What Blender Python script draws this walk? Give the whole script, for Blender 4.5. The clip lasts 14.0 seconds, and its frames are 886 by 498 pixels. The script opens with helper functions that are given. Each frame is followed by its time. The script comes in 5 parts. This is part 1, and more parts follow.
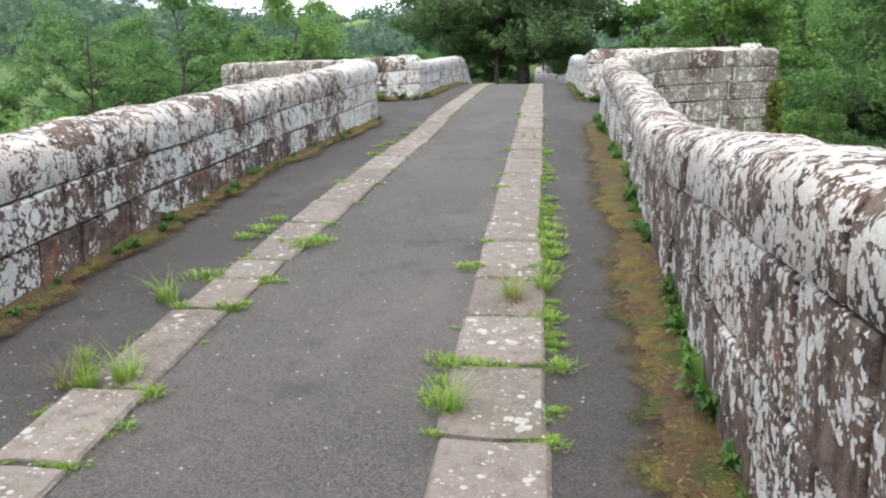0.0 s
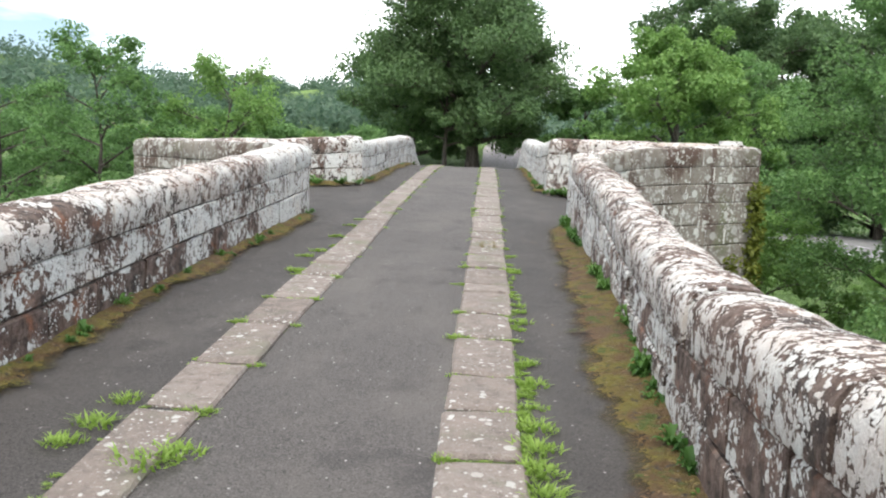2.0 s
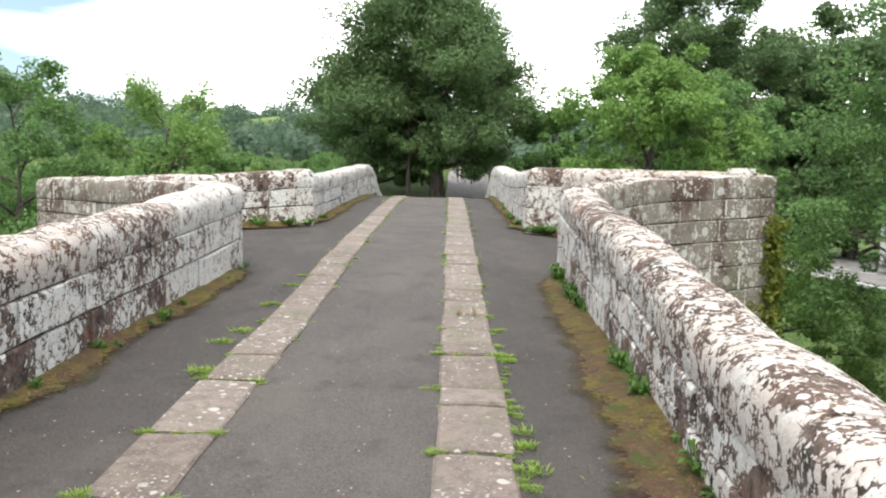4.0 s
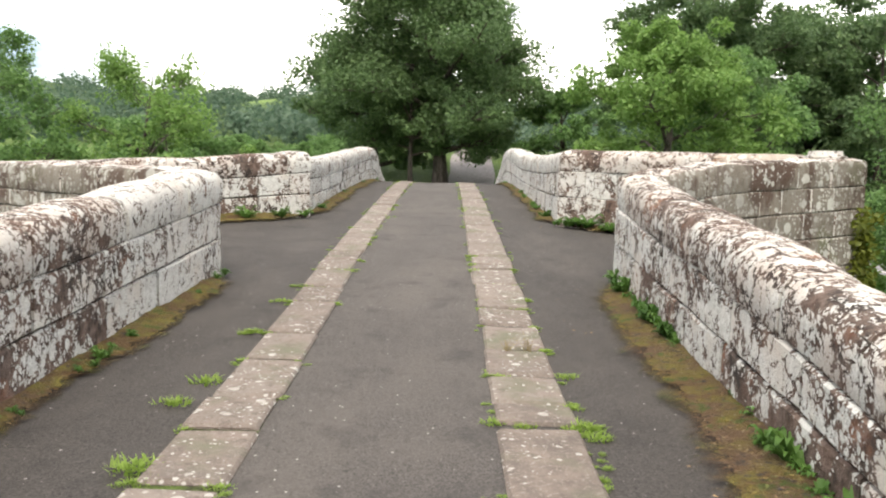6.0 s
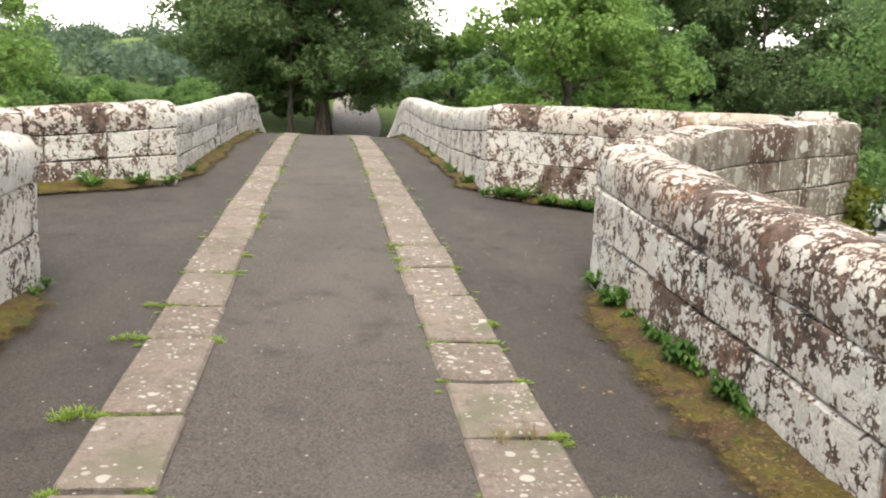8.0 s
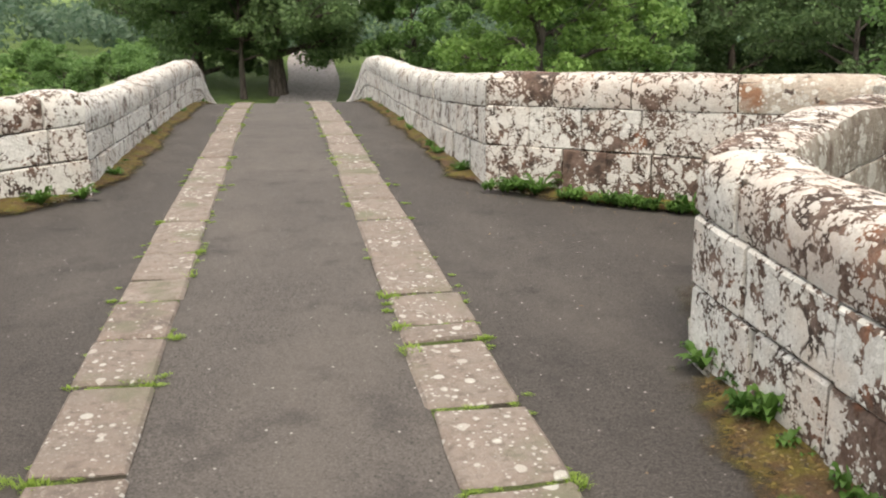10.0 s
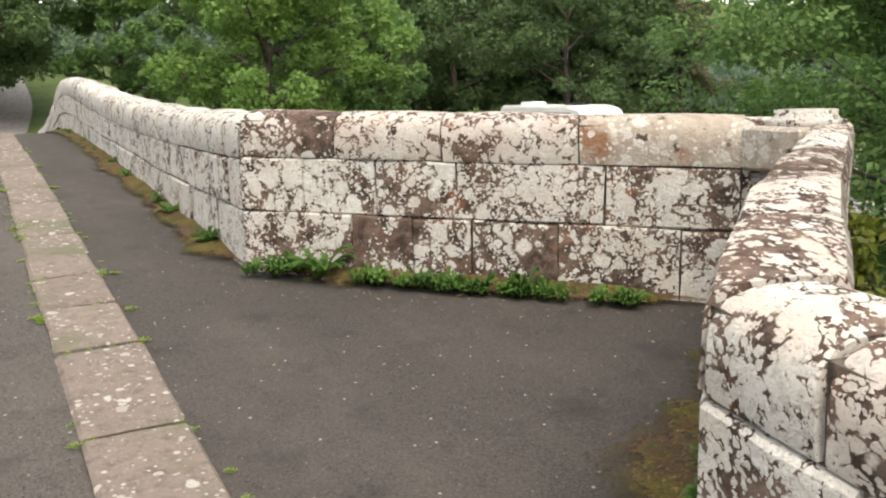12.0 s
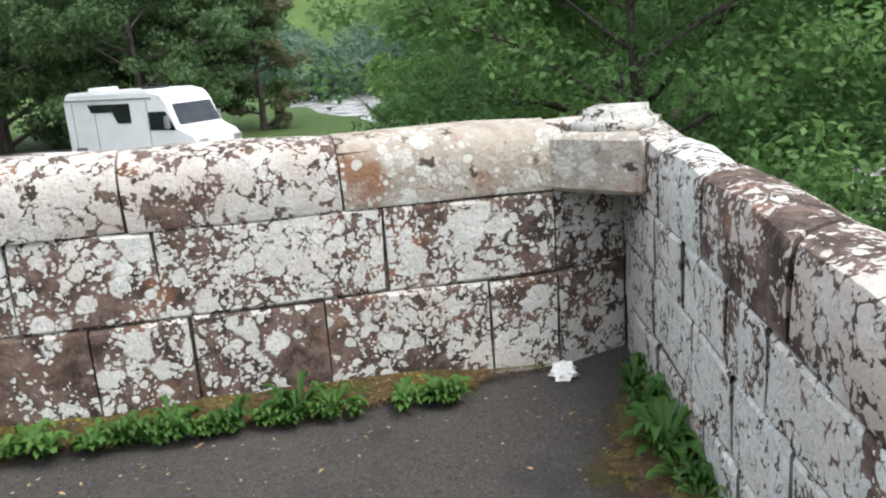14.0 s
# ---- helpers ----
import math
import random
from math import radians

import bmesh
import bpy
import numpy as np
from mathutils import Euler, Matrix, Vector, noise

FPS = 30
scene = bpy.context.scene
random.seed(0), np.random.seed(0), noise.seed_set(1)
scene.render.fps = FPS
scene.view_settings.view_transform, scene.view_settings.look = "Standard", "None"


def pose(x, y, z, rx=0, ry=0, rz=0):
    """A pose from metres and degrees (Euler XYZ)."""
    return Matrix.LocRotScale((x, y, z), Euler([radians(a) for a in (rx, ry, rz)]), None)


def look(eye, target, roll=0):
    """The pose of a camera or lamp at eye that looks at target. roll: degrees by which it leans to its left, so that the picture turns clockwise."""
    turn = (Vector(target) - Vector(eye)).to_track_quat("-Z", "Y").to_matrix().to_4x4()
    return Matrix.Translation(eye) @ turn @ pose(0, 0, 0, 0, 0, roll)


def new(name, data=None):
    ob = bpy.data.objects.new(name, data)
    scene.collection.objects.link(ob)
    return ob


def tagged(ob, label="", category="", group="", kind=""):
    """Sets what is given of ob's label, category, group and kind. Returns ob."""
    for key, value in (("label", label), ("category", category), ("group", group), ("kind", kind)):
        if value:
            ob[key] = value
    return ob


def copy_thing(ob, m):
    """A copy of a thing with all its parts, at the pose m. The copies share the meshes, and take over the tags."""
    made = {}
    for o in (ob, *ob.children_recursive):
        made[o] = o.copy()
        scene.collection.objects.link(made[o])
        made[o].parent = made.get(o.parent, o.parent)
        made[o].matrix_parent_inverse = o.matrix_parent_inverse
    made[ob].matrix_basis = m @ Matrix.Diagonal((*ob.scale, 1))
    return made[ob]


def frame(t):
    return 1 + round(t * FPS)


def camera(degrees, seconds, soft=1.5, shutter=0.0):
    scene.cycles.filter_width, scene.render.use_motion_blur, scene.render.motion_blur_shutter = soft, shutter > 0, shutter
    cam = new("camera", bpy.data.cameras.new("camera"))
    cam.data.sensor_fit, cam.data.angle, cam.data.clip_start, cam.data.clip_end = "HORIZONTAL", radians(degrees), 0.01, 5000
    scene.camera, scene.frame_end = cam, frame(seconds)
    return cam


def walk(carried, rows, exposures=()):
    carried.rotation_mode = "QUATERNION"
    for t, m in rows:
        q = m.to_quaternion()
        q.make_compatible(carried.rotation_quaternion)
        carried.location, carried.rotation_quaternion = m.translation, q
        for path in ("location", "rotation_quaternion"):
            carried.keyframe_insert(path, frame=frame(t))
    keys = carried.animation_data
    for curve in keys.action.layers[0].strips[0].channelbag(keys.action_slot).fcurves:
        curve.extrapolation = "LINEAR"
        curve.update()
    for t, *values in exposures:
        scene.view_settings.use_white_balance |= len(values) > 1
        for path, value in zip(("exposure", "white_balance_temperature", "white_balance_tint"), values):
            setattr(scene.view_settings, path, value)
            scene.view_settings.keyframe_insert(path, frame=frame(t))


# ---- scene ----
# ---------------------------------------------------------------- camera
cam = camera(55.3, 14.0, soft=2.1)
PATH = [
    (0, (-0.107, -0.117, 1.486), (-0.326, 1.841, 1.144), 0.5),
    (0.5, (-0.097, 0.361, 1.58), (-0.256, 2.326, 1.242), 0.9),
    (1, (-0.183, 0.838, 1.663), (-0.39, 2.81, 1.399), 1.2),
    (1.5, (-0.242, 1.33, 1.742), (-0.359, 3.316, 1.537), 1.1),
    (2, (-0.306, 1.869, 1.786), (-0.397, 3.86, 1.613), 2.7),
    (2.5, (-0.359, 2.403, 1.835), (-0.409, 4.396, 1.667), 0.8),
    (3, (-0.352, 2.917, 1.88), (-0.419, 4.909, 1.71), 1.8),
    (3.5, (-0.387, 3.417, 1.942), (-0.405, 5.41, 1.785), -0.4),
    (4, (-0.407, 3.942, 1.989), (-0.419, 5.938, 1.875), 1.5),
    (4.2, (-0.421, 4.143, 2.029), (-0.468, 6.139, 1.917), -0.2),
    (6.3, (-0.749, 6.118, 2.051), (-0.733, 8.11, 1.874), 2.2),
    (6.5, (-0.791, 6.326, 2.076), (-0.742, 8.315, 1.872), 2.3),
    (7, (-0.924, 6.863, 2.102), (-0.757, 8.842, 1.861), 1.1),
    (7.5, (-0.968, 7.381, 2.152), (-0.748, 9.355, 1.919), 1.3),
    (8, (-0.98, 7.899, 2.188), (-0.7, 9.861, 1.919), 2.1),
    (8.2, (-0.97, 8.094, 2.221), (-0.617, 10.041, 1.934), -0.6),
    (10.5, (-0.945, 10.452, 2.528), (-0.582, 12.377, 2.128), -0.9),
    (11, (-0.844, 10.962, 2.579), (-0.326, 12.863, 2.236), -1.2),
    (11.5, (-0.806, 11.439, 2.620), (-0.076, 13.275, 2.309), -1.6),
    (12, (-0.701, 11.922, 2.645), (0.253, 13.641, 2.279), -1.1),
    (12.5, (-0.577, 12.430, 2.699), (0.531, 14.036, 2.252), -1.2),
    (13, (-0.478, 12.905, 2.753), (0.830, 14.336, 2.253), -1.9),
    (13.5, (-0.317, 13.349, 2.810), (1.104, 14.702, 2.424), -2.6),
    (14, (-0.153, 13.757, 2.826), (1.477, 14.817, 2.356), -4.2),
]
walk(cam, [(t, look(eye, target, roll)) for t, eye, target, roll in PATH],
     exposures=[(0.0, 1.39, 6250, 8), (3.0, 1.39, 6500, 8), (6.5, 1.38, 7200, 10), (8.0, 1.39, 7400, 10), (11.0, 1.19, 7400, 11), (12.5, 1.21, 7400, 11), (13.5, 1.28, 6700, 8), (14.0, 1.26, 6300, 7)])

# ---------------------------------------------------------------- light: bright overcast sky
SUN_EL, SUN_AZ = radians(60), radians(185)
world = bpy.data.worlds.new("sky")
scene.world = world
world.use_nodes = True
wn, wl = world.node_tree.nodes, world.node_tree.links
wn.clear()
w_out = wn.new("ShaderNodeOutputWorld")
w_bg = wn.new("ShaderNodeBackground")
w_sky = wn.new("ShaderNodeTexSky")
w_sky.sky_type = "NISHITA"
w_sky.sun_disc = False
w_sky.sun_elevation, w_sky.sun_rotation = SUN_EL, SUN_AZ
w_sky.air_density, w_sky.dust_density = 1.0, 2.5
w_co = wn.new("ShaderNodeTexCoord")
w_map = wn.new("ShaderNodeMapping")
w_map.inputs["Scale"].default_value = (1.0, 1.0, 4.0)
w_cl = wn.new("ShaderNodeTexNoise")
w_cl.inputs["Scale"].default_value = 1.6
w_cl.inputs["Detail"].default_value = 6.0
w_rmp = wn.new("ShaderNodeValToRGB")
w_rmp.color_ramp.elements[0].position, w_rmp.color_ramp.elements[1].position = 0.42, 0.60
w_mix = wn.new("ShaderNodeMix")
w_mix.data_type = "RGBA"
w_mix.inputs["B"].default_value = (13.4, 13.6, 13.9, 1)
wl.new(w_co.outputs["Generated"], w_map.inputs["Vector"])
wl.new(w_map.outputs["Vector"], w_cl.inputs["Vector"])
wl.new(w_cl.outputs["Fac"], w_rmp.inputs["Fac"])
# a thin, blue gap in the cloud, low in the north-west
w_dot = wn.new("ShaderNodeVectorMath")
w_dot.operation = "DOT_PRODUCT"
w_dot.inputs[1].default_value = (-0.52, 0.80, 0.27)
w_gap = wn.new("ShaderNodeMapRange")
w_gap.inputs["From Min"].default_value, w_gap.inputs["From Max"].default_value = 0.93, 1.0
w_gap.inputs["To Min"].default_value, w_gap.inputs["To Max"].default_value = 0.0, 2.0
w_thin = wn.new("ShaderNodeMath")
w_thin.operation = "MULTIPLY"
w_left = wn.new("ShaderNodeMath")
w_left.operation, w_left.use_clamp = "SUBTRACT", True
wl.new(w_co.outputs["Generated"], w_dot.inputs[0])
wl.new(w_dot.outputs["Value"], w_gap.inputs["Value"])
w_fine = wn.new("ShaderNodeTexNoise")
w_fine.inputs["Scale"].default_value, w_fine.inputs["Detail"].default_value = 5.0, 5.0
wl.new(w_map.outputs["Vector"], w_fine.inputs["Vector"])
wl.new(w_gap.outputs["Result"], w_thin.inputs[0])
wl.new(w_fine.outputs["Fac"], w_thin.inputs[1])
wl.new(w_rmp.outputs["Color"], w_left.inputs[0])
wl.new(w_thin.outputs[0], w_left.inputs[1])
wl.new(w_left.outputs[0], w_mix.inputs["Factor"])
wl.new(w_sky.outputs["Color"], w_mix.inputs["A"])
wl.new(w_mix.outputs["Result"], w_bg.inputs["Color"])
w_bg.inputs["Strength"].default_value = 0.1
wl.new(w_bg.outputs["Background"], w_out.inputs["Surface"])

sun = new("sun", bpy.data.lights.new("sun", "SUN"))
sun.data.energy, sun.data.angle, sun.data.color = 1.2, radians(30), (1.0, 0.95, 0.87)
sun.matrix_world = look((0, 0, 40), (40 * math.sin(SUN_AZ + math.pi) / math.tan(SUN_EL), 40 * math.cos(SUN_AZ + math.pi) / math.tan(SUN_EL), 0))

# ---------------------------------------------------------------- materials


class Mat:
    """A node material with the few nodes that all surfaces here are mixed from."""

    def __init__(self, name, rough=0.9, metal=0.0):
        self.m = bpy.data.materials.new(name)
        self.m.use_nodes = True
        self.n, self.l = self.m.node_tree.nodes, self.m.node_tree.links
        self.b = self.n["Principled BSDF"]
        self.b.inputs["Roughness"].default_value = rough
        self.b.inputs["Metallic"].default_value = metal
        self.b.inputs["Specular IOR Level"].default_value = 0.3
        self.co = self.n.new("ShaderNodeTexCoord").outputs["Object"]

    def stretch(self, x, y, z, out=None):
        k = self.n.new("ShaderNodeMapping")
        k.inputs["Scale"].default_value = (x, y, z)
        self.l.new(out or self.co, k.inputs["Vector"])
        return k.outputs["Vector"]

    def noise(self, scale, detail=4.0, rough=0.6, lo=0.4, hi=0.6, at=None, distort=0.0):
        k = self.n.new("ShaderNodeTexNoise")
        k.inputs["Scale"].default_value, k.inputs["Detail"].default_value = scale, detail
        k.inputs["Roughness"].default_value, k.inputs["Distortion"].default_value = rough, distort
        self.l.new(at or self.co, k.inputs["Vector"])
        return self.remap(k.outputs["Fac"], lo, hi)

    def cells(self, scale, lo, hi, at=None, feature="F1"):
        k = self.n.new("ShaderNodeTexVoronoi")
        k.feature = feature
        k.inputs["Scale"].default_value = scale
        self.l.new(at or self.co, k.inputs["Vector"])
        return self.remap(k.outputs["Distance"], lo, hi)

    def ramp(self, out, lo, hi):
        """Carries 0 to 1 over to lo to hi."""
        k = self.n.new("ShaderNodeMapRange")
        k.inputs["To Min"].default_value, k.inputs["To Max"].default_value = lo, hi
        self.l.new(out, k.inputs["Value"])
        return k.outputs["Result"]

    def discs(self, scale, reach, keep, at):
        """Round patches of random size, a share of the cells given by keep; returns their cover and a random value of each."""
        k = self.n.new("ShaderNodeTexVoronoi")
        k.inputs["Scale"].default_value = scale
        self.l.new(at, k.inputs["Vector"])
        rgb = self.n.new("ShaderNodeSeparateColor")
        self.l.new(k.outputs["Color"], rgb.inputs["Color"])
        over = self.n.new("ShaderNodeMath")
        over.operation = "SUBTRACT"
        self.l.new(self.ramp(rgb.outputs["Red"], 0.45 * reach, 1.15 * reach), over.inputs[0])
        self.l.new(k.outputs["Distance"], over.inputs[1])
        there = self.n.new("ShaderNodeMath")
        there.operation = "LESS_THAN"
        self.l.new(rgb.outputs["Green"], there.inputs[0])
        self.l.new(keep, there.inputs[1])
        return self.math("MULTIPLY", self.remap(over.outputs[0], -0.035, 0.035), there.outputs[0]), rgb.outputs["Blue"]

    def remap(self, out, lo, hi):
        k = self.n.new("ShaderNodeMapRange")
        k.inputs["From Min"].default_value, k.inputs["From Max"].default_value = lo, hi
        self.l.new(out, k.inputs["Value"])
        return k.outputs["Result"]

    def math(self, op, a, b):
        k = self.n.new("ShaderNodeMath")
        k.operation = op
        k.use_clamp = True
        for i, v in enumerate((a, b)):
            if isinstance(v, (int, float)):
                k.inputs[i].default_value = v
            else:
                self.l.new(v, k.inputs[i])
        return k.outputs[0]

    def mix(self, fac, a, b):
        k = self.n.new("ShaderNodeMix")
        k.data_type = "RGBA"
        for key, v in (("Factor", fac), ("A", a), ("B", b)):
            if isinstance(v, tuple):
                k.inputs[key].default_value = (*v, 1)
            elif isinstance(v, (int, float)):
                k.inputs[key].default_value = v
            else:
                self.l.new(v, k.inputs[key])
        return k.outputs["Result"]

    def random(self, lo=0.0, hi=1.0, island=False):
        if island:
            out = self.n.new("ShaderNodeNewGeometry").outputs["Random Per Island"]
        else:
            out = self.n.new("ShaderNodeObjectInfo").outputs["Random"]
        k = self.n.new("ShaderNodeMapRange")
        k.inputs["To Min"].default_value, k.inputs["To Max"].default_value = lo, hi
        self.l.new(out, k.inputs["Value"])
        return k.outputs["Result"]

    def colour(self, out):
        if isinstance(out, tuple):
            self.b.inputs["Base Color"].default_value = (*out, 1)
        else:
            self.l.new(out, self.b.inputs["Base Color"])
        return self

    def bump(self, out, strength=0.5, distance=0.02):
        k = self.n.new("ShaderNodeBump")
        k.inputs["Strength"].default_value, k.inputs["Distance"].default_value = strength, distance
        self.l.new(out, k.inputs["Height"])
        self.l.new(k.outputs["Normal"], self.b.inputs["Normal"])
        return self


def lichen_stone(name, cover=0.5, tall=1.0, warm=0.0):
    """Red-brown sandstone under crusts of grey-white lichen, with darker algae and rusty breaks."""
    s = Mat(name, 0.95)
    rock = s.mix(s.noise(9, 6), (0.042, 0.029, 0.023), (0.105, 0.067, 0.052))
    rock = s.mix(s.noise(3.4, 4, lo=0.59, hi=0.68), rock, (0.205, 0.092, 0.052))
    rock = s.mix(s.noise(2.0, 4, lo=0.50, hi=0.66), rock, (0.03, 0.025, 0.022))
    warp = s.n.new("ShaderNodeTexNoise")
    warp.inputs["Scale"].default_value, warp.inputs["Detail"].default_value = 22.0, 3.0
    s.l.new(s.stretch(1, 1, tall), warp.inputs["Vector"])
    shift = s.n.new("ShaderNodeVectorMath")
    shift.operation = "MULTIPLY_ADD"
    s.l.new(warp.outputs["Color"], shift.inputs[0])
    shift.inputs[1].default_value = (0.035, 0.035, 0.035)
    s.l.new(s.stretch(1, 1, tall), shift.inputs[2])
    bend = s.n.new("ShaderNodeTexNoise")
    bend.inputs["Scale"].default_value, bend.inputs["Detail"].default_value = 6.0, 4.0
    s.l.new(s.stretch(1, 1, tall), bend.inputs["Vector"])
    wide = s.n.new("ShaderNodeVectorMath")
    wide.operation = "MULTIPLY_ADD"
    s.l.new(bend.outputs["Color"], wide.inputs[0])
    wide.inputs[1].default_value = (0.055, 0.055, 0.055)
    s.l.new(shift.outputs["Vector"], wide.inputs[2])
    at = wide.outputs["Vector"]
    film = s.noise(12, 6, 0.7, lo=0.44, hi=0.60, at=at)
    rock = s.mix(s.math("MULTIPLY", film, 0.42), rock, (0.27, 0.20, 0.165))
    # round thalli of four sizes; where a patch suits them and on some blocks more of them have settled
    patch = s.noise(3.6, 5, 0.62, lo=0.34, hi=0.66, at=at, distort=0.5)
    settle = s.n.new("ShaderNodeMath")
    settle.operation = "ADD"
    s.l.new(s.random(-0.17, 0.17), settle.inputs[0])
    s.l.new(s.ramp(patch, cover - 0.46, cover + 0.40), settle.inputs[1])
    crust, tone = 0.0, None
    for size, reach in ((7.0, 0.46), (12.0, 0.55), (21.0, 0.60), (38.0, 0.62), (70.0, 0.62)):
        disc, kind = s.discs(size, reach, settle.outputs[0], at)
        crust = s.math("MAXIMUM", crust, disc)
        tone = kind if tone is None else s.mix(disc, tone, kind)
    crust = s.math("MULTIPLY", crust, s.noise(30, 4, 0.7, lo=0.24, hi=0.34, at=at))
    white = s.mix(tone, (0.62, 0.615, 0.585), (0.43, 0.43, 0.405))
    part_of = s.n.new("ShaderNodeMath")
    part_of.operation = "FRACT"
    times = s.n.new("ShaderNodeMath")
    times.operation = "MULTIPLY"
    s.l.new(s.random(), times.inputs[0])
    times.inputs[1].default_value = 7.3
    s.l.new(times.outputs[0], part_of.inputs[0])
    white = s.mix(s.ramp(part_of.outputs[0], 0.0, 0.4), white, (0.47, 0.43, 0.39))
    white = s.mix(s.noise(3.1, 3, lo=0.52, hi=0.7), white, (0.50, 0.45, 0.40))
    white = s.mix(s.noise(24, 5, 0.7, lo=0.54, hi=0.68), white, (0.42, 0.40, 0.365))
    white = s.mix(s.noise(80, 3, lo=0.61, hi=0.70), white, (0.24, 0.21, 0.185))
    white = s.mix(s.math("MULTIPLY", s.noise(4.2, 5, lo=0.36, hi=0.60), warm), white, (0.40, 0.325, 0.28))
    s.colour(s.mix(crust, rock, white))
    grain = s.math("ADD", s.math("MULTIPLY", s.noise(60, 5), 0.35), s.math("MULTIPLY", crust, 0.5))
    s.bump(s.math("ADD", grain, s.math("MULTIPLY", s.noise(11, 4, lo=0.3, hi=0.7), 0.4)), 0.7, 0.012)
    return s.m


M_STONE = lichen_stone("lichen sandstone", 0.45)
M_COPE = lichen_stone("lichen coping stone", 0.38, 1.0, 0.6)
M_PALE = lichen_stone("pale lichen sandstone", 0.77, 0.9)
s = Mat("bare tan sandstone", 0.92)
tan = s.mix(s.noise(8, 6), (0.31, 0.265, 0.22), (0.41, 0.36, 0.305))
tan = s.mix(s.noise(3.2, 4, lo=0.54, hi=0.64), tan, (0.24, 0.13, 0.08))
for size in (9.0, 20.0, 44.0):
    disc, kind = s.discs(size, 0.5, s.ramp(s.noise(3.4, 4, lo=0.42, hi=0.62), 0.0, 0.6), s.co)
    tan = s.mix(disc, tan, s.mix(kind, (0.55, 0.535, 0.49), (0.42, 0.39, 0.35)))
tan = s.mix(s.noise(9, 5, lo=0.62, hi=0.66), tan, (0.07, 0.05, 0.042))
M_TAN = s.colour(tan).bump(s.noise(50, 5), 0.6, 0.01).m
M_DAMP = lichen_stone("damp bare sandstone", 0.20)
M_WORN = lichen_stone("half bare sandstone", 0.25, 1.0, 0.3)
s = Mat("grey buff ashlar", 0.93)
face = s.mix(s.random(), (0.17, 0.155, 0.13), (0.33, 0.31, 0.27))
face = s.mix(s.noise(6, 6, lo=0.35, hi=0.65), face, (0.22, 0.19, 0.16))
face = s.mix(s.noise(2.4, 5, 0.65, lo=0.50, hi=0.60, at=s.stretch(1, 1, 0.5)), face, (0.09, 0.058, 0.045))
face = s.mix(s.noise(21, 5, 0.7, lo=0.55, hi=0.66), face, (0.15, 0.12, 0.10))
face = s.mix(s.noise(1.3, 4, lo=0.58, hi=0.68), face, (0.17, 0.175, 0.11))
for size in (8.0, 17.0, 36.0):
    disc, kind = s.discs(size, 0.5, s.ramp(s.noise(2.2, 4, lo=0.40, hi=0.62), 0.08, 0.58), s.co)
    face = s.mix(disc, face, s.mix(kind, (0.55, 0.54, 0.50), (0.40, 0.395, 0.36)))
face = s.mix(s.random(0.0, 0.42), face, (0.085, 0.068, 0.056))
M_ASHLAR = s.colour(face).bump(s.math("ADD", s.math("MULTIPLY", s.noise(50, 5), 0.5), s.math("MULTIPLY", s.noise(9, 4), 0.5)), 0.7, 0.012).m

s = Mat("old mortar", 0.97)
M_MORTAR = s.colour(s.mix(s.noise(20), (0.055, 0.045, 0.038), (0.13, 0.11, 0.09))).bump(s.noise(50), 0.6, 0.01).m



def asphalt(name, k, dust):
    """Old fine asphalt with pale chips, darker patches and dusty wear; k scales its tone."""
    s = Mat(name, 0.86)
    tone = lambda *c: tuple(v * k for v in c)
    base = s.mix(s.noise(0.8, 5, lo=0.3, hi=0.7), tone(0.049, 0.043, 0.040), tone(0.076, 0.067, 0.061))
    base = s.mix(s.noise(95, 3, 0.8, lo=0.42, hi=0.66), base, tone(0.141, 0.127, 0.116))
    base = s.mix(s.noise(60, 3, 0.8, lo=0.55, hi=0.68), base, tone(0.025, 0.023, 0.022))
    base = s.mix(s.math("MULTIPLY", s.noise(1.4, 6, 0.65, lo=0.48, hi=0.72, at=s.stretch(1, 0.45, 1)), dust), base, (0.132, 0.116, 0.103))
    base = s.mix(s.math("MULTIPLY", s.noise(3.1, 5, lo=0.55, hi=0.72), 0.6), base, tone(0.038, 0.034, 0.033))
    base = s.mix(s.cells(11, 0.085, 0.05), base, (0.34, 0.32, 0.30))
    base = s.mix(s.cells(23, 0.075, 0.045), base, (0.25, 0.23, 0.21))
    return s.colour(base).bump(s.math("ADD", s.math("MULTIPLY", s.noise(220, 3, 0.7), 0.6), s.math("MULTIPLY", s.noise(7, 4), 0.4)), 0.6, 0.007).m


M_ASPHALT = asphalt("worn asphalt between the trackways", 0.95, 0.5)
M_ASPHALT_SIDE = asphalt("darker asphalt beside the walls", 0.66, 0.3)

s = Mat("gravel track", 0.95)
M_TRACK = s.colour(s.mix(s.noise(6, 6), (0.20, 0.18, 0.17), (0.30, 0.275, 0.265))).bump(s.noise(60), 0.5, 0.01).m

s = Mat("trackway slab", 0.9)
base = s.mix(s.random(), (0.11, 0.09, 0.078), (0.235, 0.203, 0.178))
base = s.mix(s.noise(7, 6, lo=0.35, hi=0.65), base, (0.205, 0.165, 0.142))
base = s.mix(s.noise(15, 6, 0.7, lo=0.48, hi=0.68), base, (0.125, 0.10, 0.085))
base = s.mix(s.noise(55, 4, 0.7, lo=0.54, hi=0.68), base, (0.27, 0.24, 0.21))
base = s.mix(s.noise(2.2, 4, lo=0.54, hi=0.70), base, (0.14, 0.135, 0.095))
few = s.ramp(s.noise(1.7, 3, lo=0.40, hi=0.65), 0.0, 0.26)
